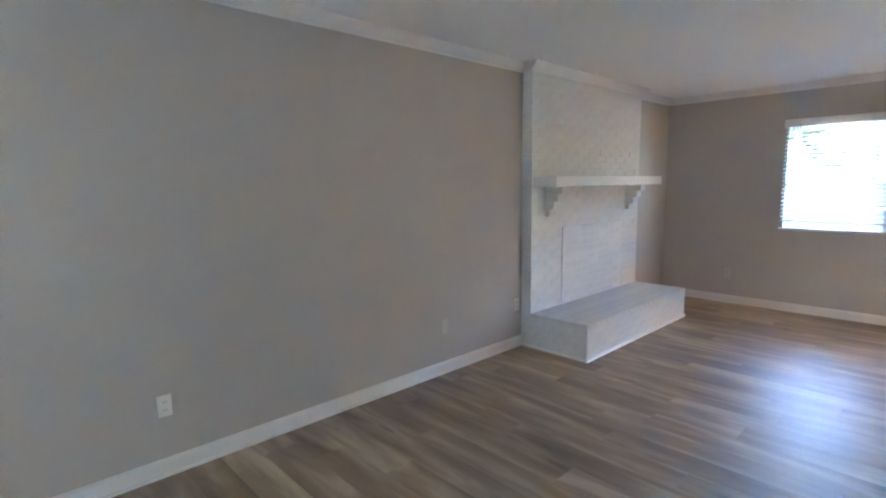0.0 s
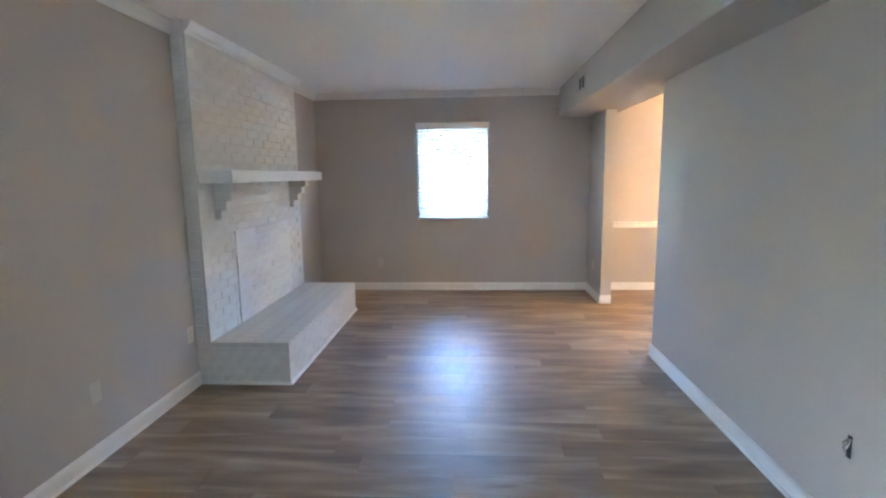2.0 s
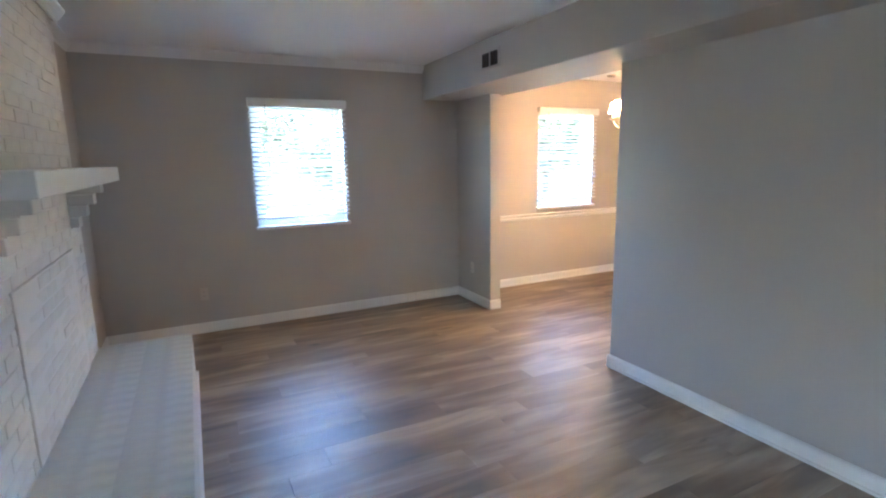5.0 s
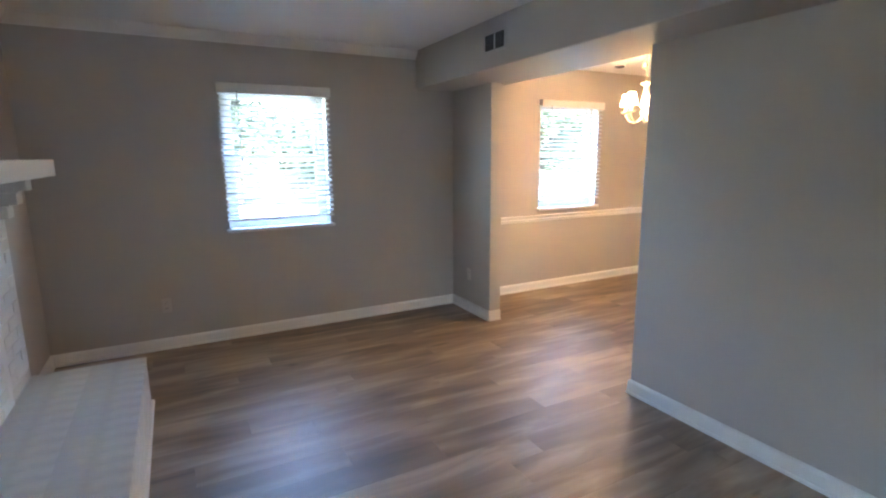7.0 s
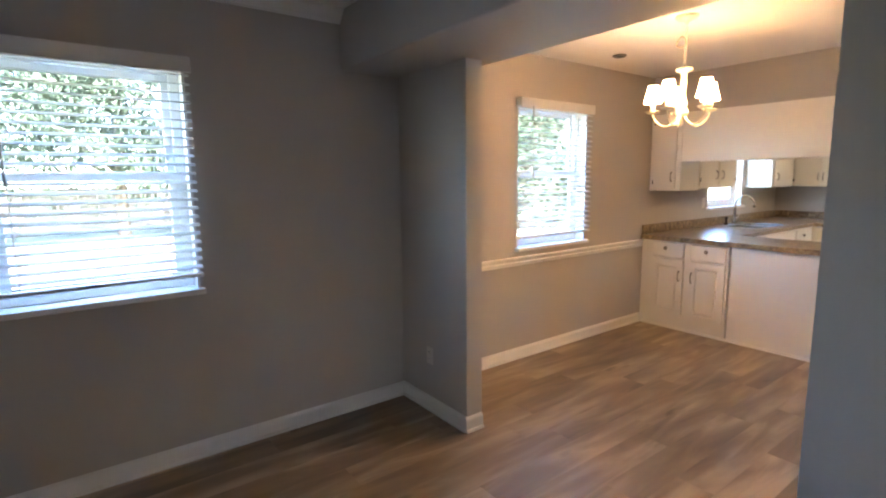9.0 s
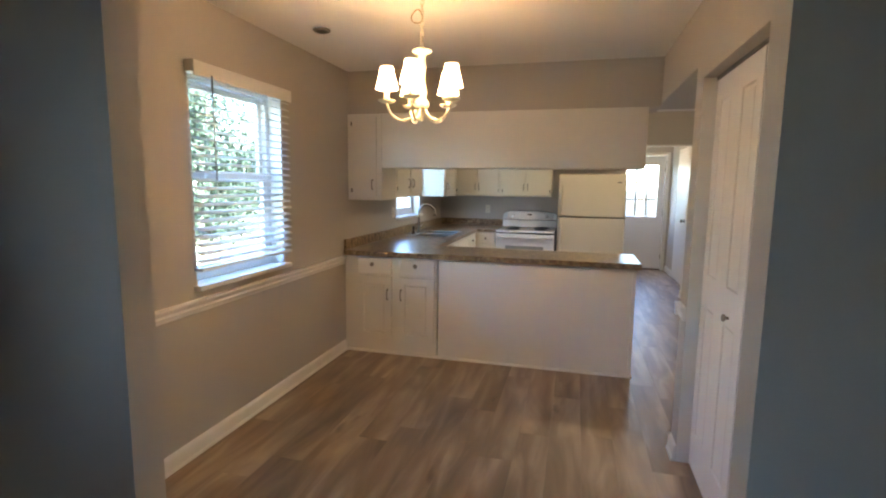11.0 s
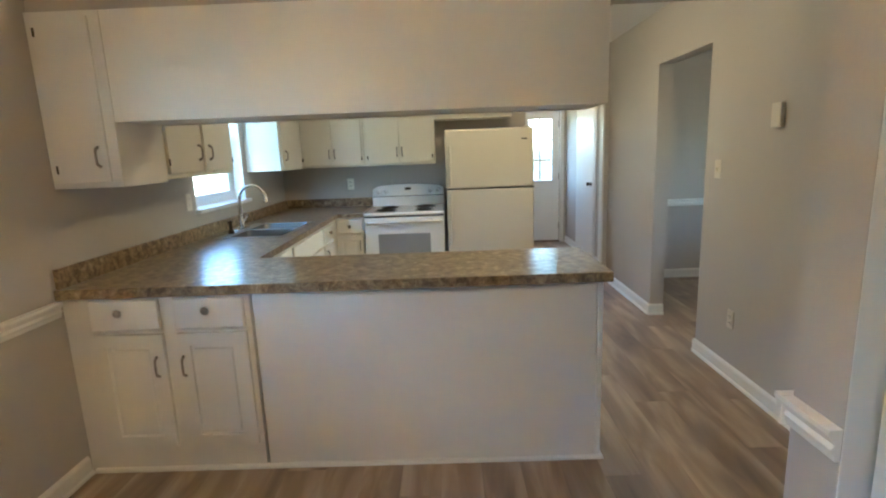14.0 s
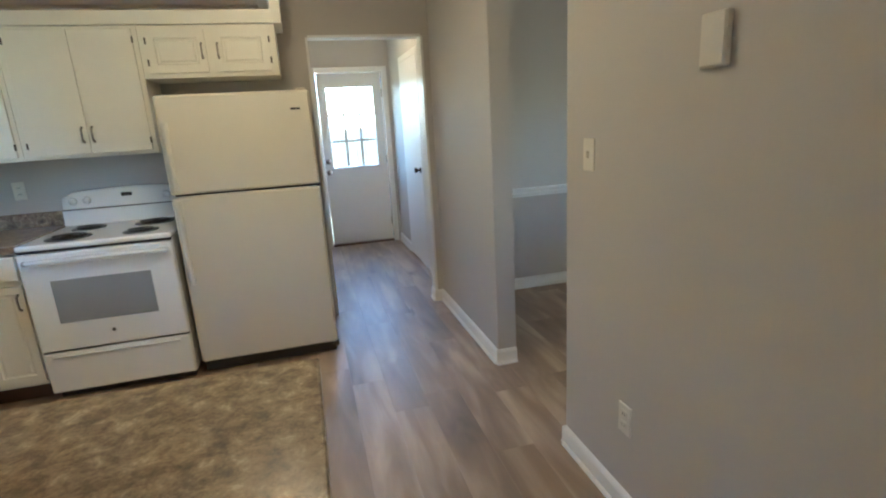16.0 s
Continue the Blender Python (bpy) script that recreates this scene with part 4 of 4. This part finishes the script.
def bowl(x0, x1, y0, y1, deep):
    bm = bmesh.new()
    rings = []
    for inset, z in ((0.0, T1 + 0.003), (0.008, T1 - 0.006), (0.016, T1 - deep + 0.03), (0.045, T1 - deep)):
        ring = []
        r = 0.05
        for (cx, cy, a0) in ((x1 - inset - r, y1 - inset - r, 0), (x0 + inset + r, y1 - inset - r, 90), (x0 + inset + r, y0 + inset + r, 180), (x1 - inset - r, y0 + inset + r, 270)):
            for q in range(5):
                a = radians(a0 + 22.5 * q)
                ring.append(bm.verts.new((cx + r * math.cos(a), cy + r * math.sin(a), z)))
        rings.append(ring)
    n = len(rings[0])
    for a, b in zip(rings, rings[1:]):
        for q in range(n):
            f = bm.faces.new((a[q], a[(q + 1) % n], b[(q + 1) % n], b[q]))
            f.smooth = True
    bm.faces.new(rings[-1])
    return bm


part("bowl", bowl(SX0 + 0.03, SX1 - 0.09, -4.66, SY1 - 0.03, 0.17), STEEL, sink)
part("bowl", bowl(SX0 + 0.03, SX1 - 0.09, SY0 + 0.03, -4.69, 0.17), STEEL, sink)
rim = bmesh.new()
for r in ((SX0, SX0 + 0.031, SY0, SY1), (SX1 - 0.091, SX1, SY0, SY1), (SX0 + 0.031, SX1 - 0.091, SY1 - 0.031, SY1), (SX0 + 0.031, SX1 - 0.091, SY0, SY0 + 0.031),
          (SX0 + 0.031, SX1 - 0.091, -4.691, -4.659)):
    box(rim, *r, T1 - 0.002, T1 + 0.005)
# Rim takes the lighter steel, bowls the darker: highlight and shade as colour.
part("rim", rim, RIMSTEEL, sink, "steel rim with its highlight put into the colour")
for yy in (-4.475, -4.875):
    part("drain", lathe(bmesh.new(), (6.75, yy, T1 - 0.169), [(0.042, 0), (0.040, 0.003), (0.030, 0.001), (0.004, 0.001)], 18), CHROME, sink)
faucet = thing("faucet", (7.0, -4.70, T1), "chrome gooseneck kitchen faucet with a side lever", "faucet")
part("deck_plate", box(bmesh.new(), 6.968, 7.032, -4.80, -4.60, T1 + 0.005, T1 + 0.014, 0.004), CHROME, faucet)
fb = bmesh.new()
pts = [(7.0, -4.70, T1 + 0.01), (7.0, -4.70, T1 + 0.24)]
for q in range(1, 9):
    a = math.pi * q / 8
    pts.append((7.0 - 0.092 * (1 - math.cos(a)), -4.70 - 0.03 * (1 - math.cos(a)), T1 + 0.24 + 0.10 * math.sin(a)))
pts.append((6.816, -4.76, T1 + 0.205))
tube(fb, pts, [0.019, 0.013] + [0.0125] * 7 + [0.013, 0.015], 12)
part("spout", fb, CHROME, faucet)
part("lever", tube(bmesh.new(), [(7.0, -4.72, T1 + 0.06), (6.995, -4.765, T1 + 0.075), (6.985, -4.81, T1 + 0.11)], [0.012, 0.009, 0.006], 10), CHROME, faucet)
part("side_sprayer", lathe(bmesh.new(), (7.0, -4.50, T1 + 0.005), [(0.022, 0), (0.020, 0.02), (0.012, 0.028), (0.013, 0.07), (0.018, 0.085), (0.010, 0.095)], 14), BRONZE, faucet, "dark side sprayer")

# ---- kitchen: range ----
RX0, RX1, RF = 5.438, 6.194, -5.555
RNG = Front("+y", RF)
stove = thing("electric_range", (5.816, -5.9, 0), "white electric coil range with a grey oven window", "stove")
part("body", boxes((RX0, RX1, KB + 0.015, RF - 0.001, 0.045, 0.872), bevel=0.003), ENAMEL, stove)
part("base", boxes((RX0 + 0.02, RX1 - 0.02, KB + 0.03, RF - 0.03, 0.0, 0.045)), BLACK, stove, "black recessed base")
ct = bmesh.new()
box(ct, RX0 - 0.002, RX1 + 0.002, KB + 0.012, RF + 0.022, 0.874, 0.905, 0.009)
part("cooktop", ct, ENAMEL, stove)
# Solid black strip stands in for the shade under the cooktop lip.
part("cooktop_shade", boxes((RX0 + 0.004, RX1 - 0.004, RF - 0.02, RF + 0.014, 0.862, 0.876)), BLACK, stove, "black strip drawn as the shade below the cooktop")
for bx, by, r in ((6.00, -5.70, 0.098), (5.63, -5.70, 0.078), (6.00, -6.00, 0.078), (5.63, -6.00, 0.098)):
    pan = part("drip_bowl", lathe(bmesh.new(), (bx, by, 0.905), [(r + 0.016, 0.0), (r + 0.014, 0.004), (r, 0.001), (0.01, 0.0005)], 26), BLACK, stove, "black drip bowl")
    coil = bmesh.new()
    pts = []
    for q in range(80):
        a = 2 * math.pi * q / 20
        rr = 0.018 + (r - 0.022) * q / 79
        pts.append((bx + rr * math.cos(a), by + rr * math.sin(a), 0.913))
    tube(coil, pts, 0.0052, 6)
    part("coil", coil, BLACK, pan)
bg = bmesh.new()
prof = [(0.012, 0.90), (0.085, 0.90), (0.078, 1.00), (0.060, 1.005), (0.052, 1.085), (0.040, 1.104), (0.012, 1.108)]
ends = []
for q in range(13):
    w = q / 6 - 1
    rise = 0.024 * (1 - w * w) - (0.022 if abs(w) == 1 else 0.0)
    ends.append([bg.verts.new((RX0 + (RX1 - RX0) * q / 12, KB + y, z + (rise if z > 1.05 else 0))) for y, z in prof])
for ra, rb2 in zip(ends, ends[1:]):
    for q in range(len(prof)):
        bg.faces.new((ra[q], ra[(q + 1) % len(prof)], rb2[(q + 1) % len(prof)], rb2[q])).smooth = 2 < q < 6
bg.faces.new(ends[0])
bg.faces.new(list(reversed(ends[-1])))
back = part("backguard", bg, ENAMEL, stove)
PNL = Front("+y", KB + 0.057)
for kx in (6.13, 6.05, 5.58, 5.50):
    part("control_knob", lathe(bmesh.new(), (kx, KB + 0.054, 1.058), [(0.024, 0), (0.022, 0.014), (0.016, 0.024), (0.003, 0.026)], 16, "y"), ENAMEL, back)
part("clock_display", PNL.box(bmesh.new(), 5.785, 5.85, -0.004, 0.003, 1.068, 1.092, 0.004), BLACK, back, "small black clock display")
part("gap_line", boxes((RX0 + 0.006, RX1 - 0.006, KB + 0.06, KB + 0.0815, 1.0035, 1.0075)), SLOT, back)
door = part("oven_door", RNG.box(bmesh.new(), RX0 + 0.002, RX1 - 0.002, 0, 0.028, 0.300, 0.858, 0.007), ENAMEL, stove)
part("oven_window", RNG.box(bmesh.new(), 5.572, 6.066, 0.020, 0.0295, 0.458, 0.705, 0.002), OVENGLASS, door, "grey dotted oven window")
part("badge", lathe(bmesh.new(), (5.816, RF + 0.0282, 0.385), [(0.011, 0), (0.010, 0.002), (0.002, 0.0025)], 14, "y"), STEEL, door)
hb = bmesh.new()
pts = [RNG.at(RX0 + 0.03, 0.026, 0.812), RNG.at(RX0 + 0.06, 0.058, 0.818)] + [RNG.at(RX0 + 0.06 + (RX1 - RX0 - 0.12) * q / 6, 0.060, 0.819) for q in range(1, 6)] + [RNG.at(RX1 - 0.06, 0.058, 0.818), RNG.at(RX1 - 0.03, 0.026, 0.812)]
tube(hb, pts, 0.0135, 10)
part("oven_handle", hb, ENAMEL, door)
part("drawer_gap", RNG.box(bmesh.new(), RX0 + 0.004, RX1 - 0.004, -0.006, 0.006, 0.286, 0.304), BLACK, stove, "black gap above the drawer")
dw = part("storage_drawer", RNG.box(bmesh.new(), RX0 + 0.002, RX1 - 0.002, 0, 0.024, 0.048, 0.288, 0.007), ENAMEL, stove)
part("drawer_lip", RNG.box(bmesh.new(), RX0 + 0.05, RX1 - 0.05, 0.012, 0.036, 0.258, 0.274, 0.005), ENAMEL, dw)

# ---- kitchen: refrigerator ----
FX0, FX1, FF = 4.592, 5.408, -5.56
FR = Front("+y", FF)
fridge = thing("refrigerator", (5.0, -5.9, 0), "bisque top-freezer refrigerator with pebbled doors", "refrigerator")
part("cabinet", boxes((FX0 + 0.008, FX1 - 0.008, KB + 0.02, FF - 0.072, 0.045, 1.632), bevel=0.005), BISQUE, fridge)
part("base_grille", boxes((FX0 + 0.012, FX1 - 0.012, FF - 0.09, FF - 0.035, 0.012, 0.075), bevel=0.003), BLACK, fridge, "dark base grille")
for xx in (FX0 + 0.04, FX1 - 0.04):
    part("foot", lathe(bmesh.new(), (xx, FF - 0.12, 0.0), [(0.020, 0.0), (0.020, 0.012), (0.010, 0.014), (0.010, 0.05)], 12), BLACK, fridge)
part("door_gasket", boxes((FX0 + 0.012, FX1 - 0.012, FF - 0.074, FF - 0.060, 0.085, 1.628)), SLOT, fridge)
up = part("freezer_door", FR.box(bmesh.new(), FX0, FX1, -0.062, 0, 1.104, 1.642, 0.011), BISQUE, fridge)
lowd = part("refrigerator_door", FR.box(bmesh.new(), FX0, FX1, -0.062, 0, 0.080, 1.090, 0.011), BISQUE, fridge)
part("logo_plate", FR.box(bmesh.new(), 4.652, 4.705, 0, 0.003, 1.535, 1.547, 0.001), SLOT, up, "small dark name plate")
for d, z0, z1 in ((up, 1.125, 1.50), (lowd, 0.58, 1.070)):
    h = bmesh.new()
    FR.box(h, FX1 - 0.055, FX1 - 0.028, 0.026, 0.044, z0, z1, 0.007)
    FR.box(h, FX1 - 0.053, FX1 - 0.030, -0.001, 0.030, z0 + 0.002, z0 + 0.05, 0.004)
    FR.box(h, FX1 - 0.053, FX1 - 0.030, -0.001, 0.030, z1 - 0.05, z1 - 0.002, 0.004)
    part("door_handle", h, BISQUE, d)
part("centre_hinge", boxes((FX0 - 0.006, FX0 + 0.02, FF - 0.05, FF - 0.012, 1.0905, 1.1035)), BLACK, fridge, "dark centre hinge")
part("bottom_hinge", boxes((FX0 - 0.008, FX0 + 0.03, FF - 0.055, FF - 0.004, 0.052, 0.0795), bevel=0.003), BLACK, fridge, "dark bottom hinge")
part("top_hinge", boxes((FX0 + 0.02, FX0 + 0.075, FF - 0.10, FF - 0.02, 1.642, 1.656), bevel=0.003), BISQUE, fridge)

# ---- mudroom doors ----
OUT = Front("+y", BACK - 0.045)
bd = thing("door_1", (4.055, BACK, 0), "white outer door with a nine-lite glass window", "door")
tagged(bd, kind="structure")
GX0, GX1, GZ0, GZ1 = 3.79, 4.33, 0.96, 1.875
slab = pierced(bmesh.new(), "y", BACK - 0.09, BACK - 0.046, 3.682, 4.428, 0.018, 2.034, [(GX0, GX1, GZ0, GZ1)])
leaf = part("door_leaf", slab, DOORW, bd)
stop = bmesh.new()
for r in ((GX0 - 0.03, GX0, GZ0 - 0.03, GZ1 + 0.03), (GX1, GX1 + 0.03, GZ0 - 0.03, GZ1 + 0.03), (GX0, GX1, GZ0 - 0.03, GZ0), (GX0, GX1, GZ1, GZ1 + 0.03)):
    OUT.box(stop, r[0], r[1], -0.002, 0.012, r[2], r[3], 0.003)
part("glazing_frame", stop, DOORW, leaf)
g = part("pane", boxes((GX0, GX1, BACK - 0.070, BACK - 0.066, GZ0, GZ1)), GLASS, leaf)
g.visible_shadow = False
mun = bmesh.new()
for q in (1, 2):
    xx, zz = GX0 + (GX1 - GX0) * q / 3, GZ0 + (GZ1 - GZ0) * q / 3
    box(mun, xx - 0.012, xx + 0.012, BACK - 0.064, BACK - 0.054, GZ0, GZ1)
    box(mun, GX0, GX1, BACK - 0.0635, BACK - 0.0545, zz - 0.012, zz + 0.012)
part("muntins", mun, DOORW, leaf)
for zz, r in ((0.905, 0.026), (1.035, 0.022)):
    part("door_knob" if r > 0.025 else "deadbolt", lathe(bmesh.new(), OUT.at(4.385, 0, zz), [(0.032, 0), (0.030, 0.006), (0.012, 0.010), (0.012, 0.03), (r, 0.036), (r, 0.055), (0.006, 0.062)], 16, "y"), NICKEL, leaf)
for zz in (0.25, 1.02, 1.80):
    part("hinge", boxes((3.676, 3.690, BACK - 0.046, BACK - 0.036, zz - 0.045, zz + 0.045)), NICKEL, leaf)
cas = bmesh.new()
for r in ((3.615, 3.676, 0.0, 2.095), (4.434, 4.495, 0.0, 2.095), (3.676, 4.434, 2.038, 2.095)):
    box(cas, r[0], r[1], BACK, BACK + 0.016, r[2], r[3], 0.004)
setting("door_casing", cas, TRIM, "white painted door casing", "door casing")
setting("door_threshold", boxes((3.676, 4.434, BACK - 0.14, BACK + 0.01, 0.0, 0.016), bevel=0.003), KICK, "dark door threshold", "threshold")

MUD = Front("+x", 3.58)
d2 = thing("door_2", (3.58, -7.51, 0), "white flush interior door, closed, with a dark knob", "door")
tagged(d2, kind="structure")
leaf2 = part("door_leaf", MUD.box(bmesh.new(), -7.91, -7.11, 0.0, 0.020, 0.014, 2.03, 0.003), DOORW, d2)
part("door_knob", lathe(bmesh.new(), MUD.at(-7.20, 0.020, 0.985), [(0.030, 0), (0.028, 0.006), (0.011, 0.010), (0.011, 0.03), (0.026, 0.038), (0.026, 0.055), (0.006, 0.062)], 16, "x"), BRONZE, leaf2, "dark bronze knob")
c2 = bmesh.new()
for r in ((-7.975, -7.914, 0.0, 2.095), (-7.106, -7.045, 0.0, 2.095), (-7.914, -7.106, 2.034, 2.095)):
    MUD.box(c2, r[0], r[1], 0, 0.016, r[2], r[3], 0.004)
setting("door_casing_inner", c2, TRIM, "white painted door casing", "door casing")
j2 = bmesh.new()
for r in ((3.735, 3.7515), (4.5455, 4.562)):
    box(j2, r[0], r[1], KB - 0.1165, KB + 0.0015, 0.0, 2.0315)
box(j2, 3.7515, 4.5455, KB - 0.1164, KB + 0.0014, 2.0285, 2.045)
setting("doorway_jamb", j2, TRIM, "white painted doorway edge", "door jamb")


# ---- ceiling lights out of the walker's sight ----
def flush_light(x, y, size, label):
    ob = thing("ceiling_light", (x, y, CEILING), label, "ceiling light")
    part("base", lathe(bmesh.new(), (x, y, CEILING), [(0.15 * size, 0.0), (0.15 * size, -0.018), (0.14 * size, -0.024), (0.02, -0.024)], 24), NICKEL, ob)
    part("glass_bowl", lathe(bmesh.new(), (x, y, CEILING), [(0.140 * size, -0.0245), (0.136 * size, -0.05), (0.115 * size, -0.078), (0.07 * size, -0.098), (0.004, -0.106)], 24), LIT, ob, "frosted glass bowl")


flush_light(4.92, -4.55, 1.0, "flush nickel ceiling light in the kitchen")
# Unseen fill light, added to warm the bluish daylight in the side room.
flush_light(2.2, -4.2, 0.55, "flush fill light, unseen, added to warm the side room")
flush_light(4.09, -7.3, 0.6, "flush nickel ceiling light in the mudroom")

# ---- outside ----
ground = bmesh.new()
box(ground, -300, 300, -300, 300, -0.9, -0.35)
tagged(mesh_object("ground", ground, GRASS), "sunlit green lawn around the house", "ground", kind="structure")


def tree(x, y, h, spread, seed, label, leaves=34000, low=0.14, name="tree", size=0.075):
    r = random.Random(seed)
    ob = thing(name, (x, y, -0.35), label, name)
    bm = bmesh.new()
    z0 = -0.35
    tube(bm, [(x, y, z0), (x + 0.05, y, z0 + h * 0.25), (x + r.uniform(-0.2, 0.2), y + r.uniform(-0.2, 0.2), z0 + h * 0.6), (x, y, z0 + h * 0.85)], [0.20, 0.16, 0.10, 0.03], 9)
    tips = []
    for k in range(14):
        a, zz = r.uniform(0, 6.28), z0 + h * r.uniform(low, 0.7)
        ln = spread * r.uniform(0.5, 0.95)
        tip = Vector((x + ln * math.cos(a), y + ln * math.sin(a), zz + ln * r.uniform(0.15, 0.6)))
        mid = Vector((x, y, zz)).lerp(tip, 0.5) + Vector((0, 0, 0.15))
        tube(bm, [(x, y, zz), mid, tip], [0.07, 0.045, 0.015], 6)
        tips += [mid, tip, tip.lerp(mid, 0.5)]
    part("trunk", bm, BARK, ob)
    verts, faces = [], []
    for k in range(leaves):
        c = r.choice(tips) + Vector((r.gauss(0, 0.75), r.gauss(0, 0.75), r.gauss(0, 0.6)))
        s = r.uniform(0.6, 1.4) * size
        u = Vector((r.gauss(0, 1), r.gauss(0, 1), r.gauss(0, 1))).normalized()
        v = u.orthogonal().normalized()
        v = (v + u.cross(v) * r.uniform(-1, 1)).normalized()
        n = len(verts)
        lift = u.cross(v) * s * 0.25
        verts += [c - u * s, c - v * s * 0.5 + lift, c + u * s, c + v * s * 0.5 + lift]
        faces += [(n, n + 1, n + 2), (n, n + 2, n + 3)]
    at = ORIGIN[ob.name]
    me = bpy.data.meshes.new("crown")
    me.from_pydata([v - at for v in verts], [], faces)
    me.materials.append(LEAF)
    cr = new("crown", me)
    cr.parent = ob
    return ob


for k, (x, y, h, sp) in enumerate(((22.0, 5.0, 7.5, 3.2), (23.5, 0.2, 8.0, 3.4), (22.0, -4.6, 7.5, 3.4), (20.0, -9.5, 8.0, 3.6), (24.0, -14.5, 8.5, 3.6), (25.0, 9.5, 8.5, 3.6), (26.0, -21.0, 9.0, 3.6))):
    tree(x, y, h, sp, 30 + k, "leafy green garden tree behind the house")
for k, (x, y, h, sp) in enumerate(((17.0, -11.0, 6.5, 3.0), (18.0, -14.5, 6.5, 3.0), (16.5, -7.6, 6.2, 2.8))):
    tree(x, y, h, sp, 60 + k, "dense green shrub beside the house", 9000, 0.04, "shrub", 0.085)
fence = thing("garden_fence", (27.0, -3, -0.35), "weathered grey wooden board fence", "fence")
fence_board = bpy.data.meshes.new("board")
fb2 = box(bmesh.new(), -0.011, 0.011, -0.096, 0.096, 0, 1.6, 0.003)
fb2.to_mesh(fence_board)
fb2.free()
fence_board.materials.append(FENCEW)
for k in range(130):
    o = new("board", fence_board)
    o.parent = fence
    o.location = (random.uniform(-0.006, 0.006), -14 + k * 0.2 + random.uniform(-0.003, 0.003), random.uniform(-0.02, 0.02))

back_fence = thing("garden_fence", (4.0, -13.2, -0.35), "weathered grey wooden board fence behind the house", "fence")
back_board = bpy.data.meshes.new("board")
fb3 = box(bmesh.new(), -0.072, 0.072, -0.010, 0.010, 0, 1.75, 0.003)
fb3.to_mesh(back_board)
fb3.free()
back_board.materials.append(FENCEW)
for k in range(90):
    o = new("board", back_board)
    o.parent = back_fence
    o.location = (-7 + k * 0.152, random.uniform(-0.004, 0.004), random.uniform(-0.02, 0.02))
part("rail", boxes((-3.1, 10.8, -13.25, -13.212, 0.1, 0.19)), FENCEW, back_fence)
part("rail", boxes((-3.1, 10.8, -13.25, -13.212, 0.95, 1.04)), FENCEW, back_fence)

# ---- floor planks ----
PW, PL, GAP = 0.182, 1.22, 0.0004
plank_meshes = {}


def plank_mesh(length):
    key = round(length, 2)
    if key not in plank_meshes:
        bm = box(bmesh.new(), -PW / 2 + GAP / 2, PW / 2 - GAP / 2, -length / 2 + GAP / 2, length / 2 - GAP / 2, -0.012, 0.0)
        bmesh.ops.bevel(bm, geom=[e for e in bm.edges if all(v.co.z > -0.001 for v in e.verts)], offset=0.0004, segments=1, affect="EDGES")
        me = bpy.data.meshes.new("plank")
        bm.to_mesh(me)
        bm.free()
        me.materials.append(FLOOR)
        plank_meshes[key] = me
    return plank_meshes[key]


floor_ob = bpy.data.objects["floor"]
prng = random.Random(11)
rest_v, rest_f = [], []
count = 0
x = -2.0
while x < XW:
    if x < 3.4:
        spans = [(-0.2, YL, x > -0.2)]
        if x > 0.7:
            spans.append((KB - 0.12, -2.1, x > 2.2))
    elif x < 4.62:
        spans = [(BACK, YL, True)]
    else:
        spans = [(KB, YL, True)]
    for y0, y1, near in spans:
        y = y0 - prng.uniform(0.1, PL - 0.1)
        while y < y1:
            a, b = max(y, y0), min(y + PL, y1)
            if b - a > 0.03:
                hidden = x > 6.6 and b < -3.1 or (4.9 < x < 6.4 and -3.5 < a and b < -3.0)
                if near and not hidden and count < 300:
                    o = new("plank", plank_mesh(b - a))
                    o.parent = floor_ob
                    o.location = (x + PW / 2, (a + b) / 2, 0)
                    count += 1
                else:
                    n = len(rest_v)
                    g = GAP / 2
                    rest_v += [(x + g, a + g, 0), (x + PW - g, a + g, 0), (x + PW - g, b - g, 0), (x + g, b - g, 0),
                               (x + g, a + g, -0.011), (x + PW - g, a + g, -0.011), (x + PW - g, b - g, -0.011), (x + g, b - g, -0.011)]
                    rest_f += [(n, n + 1, n + 2, n + 3), (n, n + 4, n + 5, n + 1), (n + 1, n + 5, n + 6, n + 2), (n + 2, n + 6, n + 7, n + 3), (n + 3, n + 7, n + 4, n)]
            y += PL
    x += PW
me = bpy.data.meshes.new("far_planks")
me.from_pydata(rest_v, [], rest_f)
me.materials.append(FLOOR)
far = new("far_planks", me)
far.parent = floor_ob
tagged(far, kind="stuff")
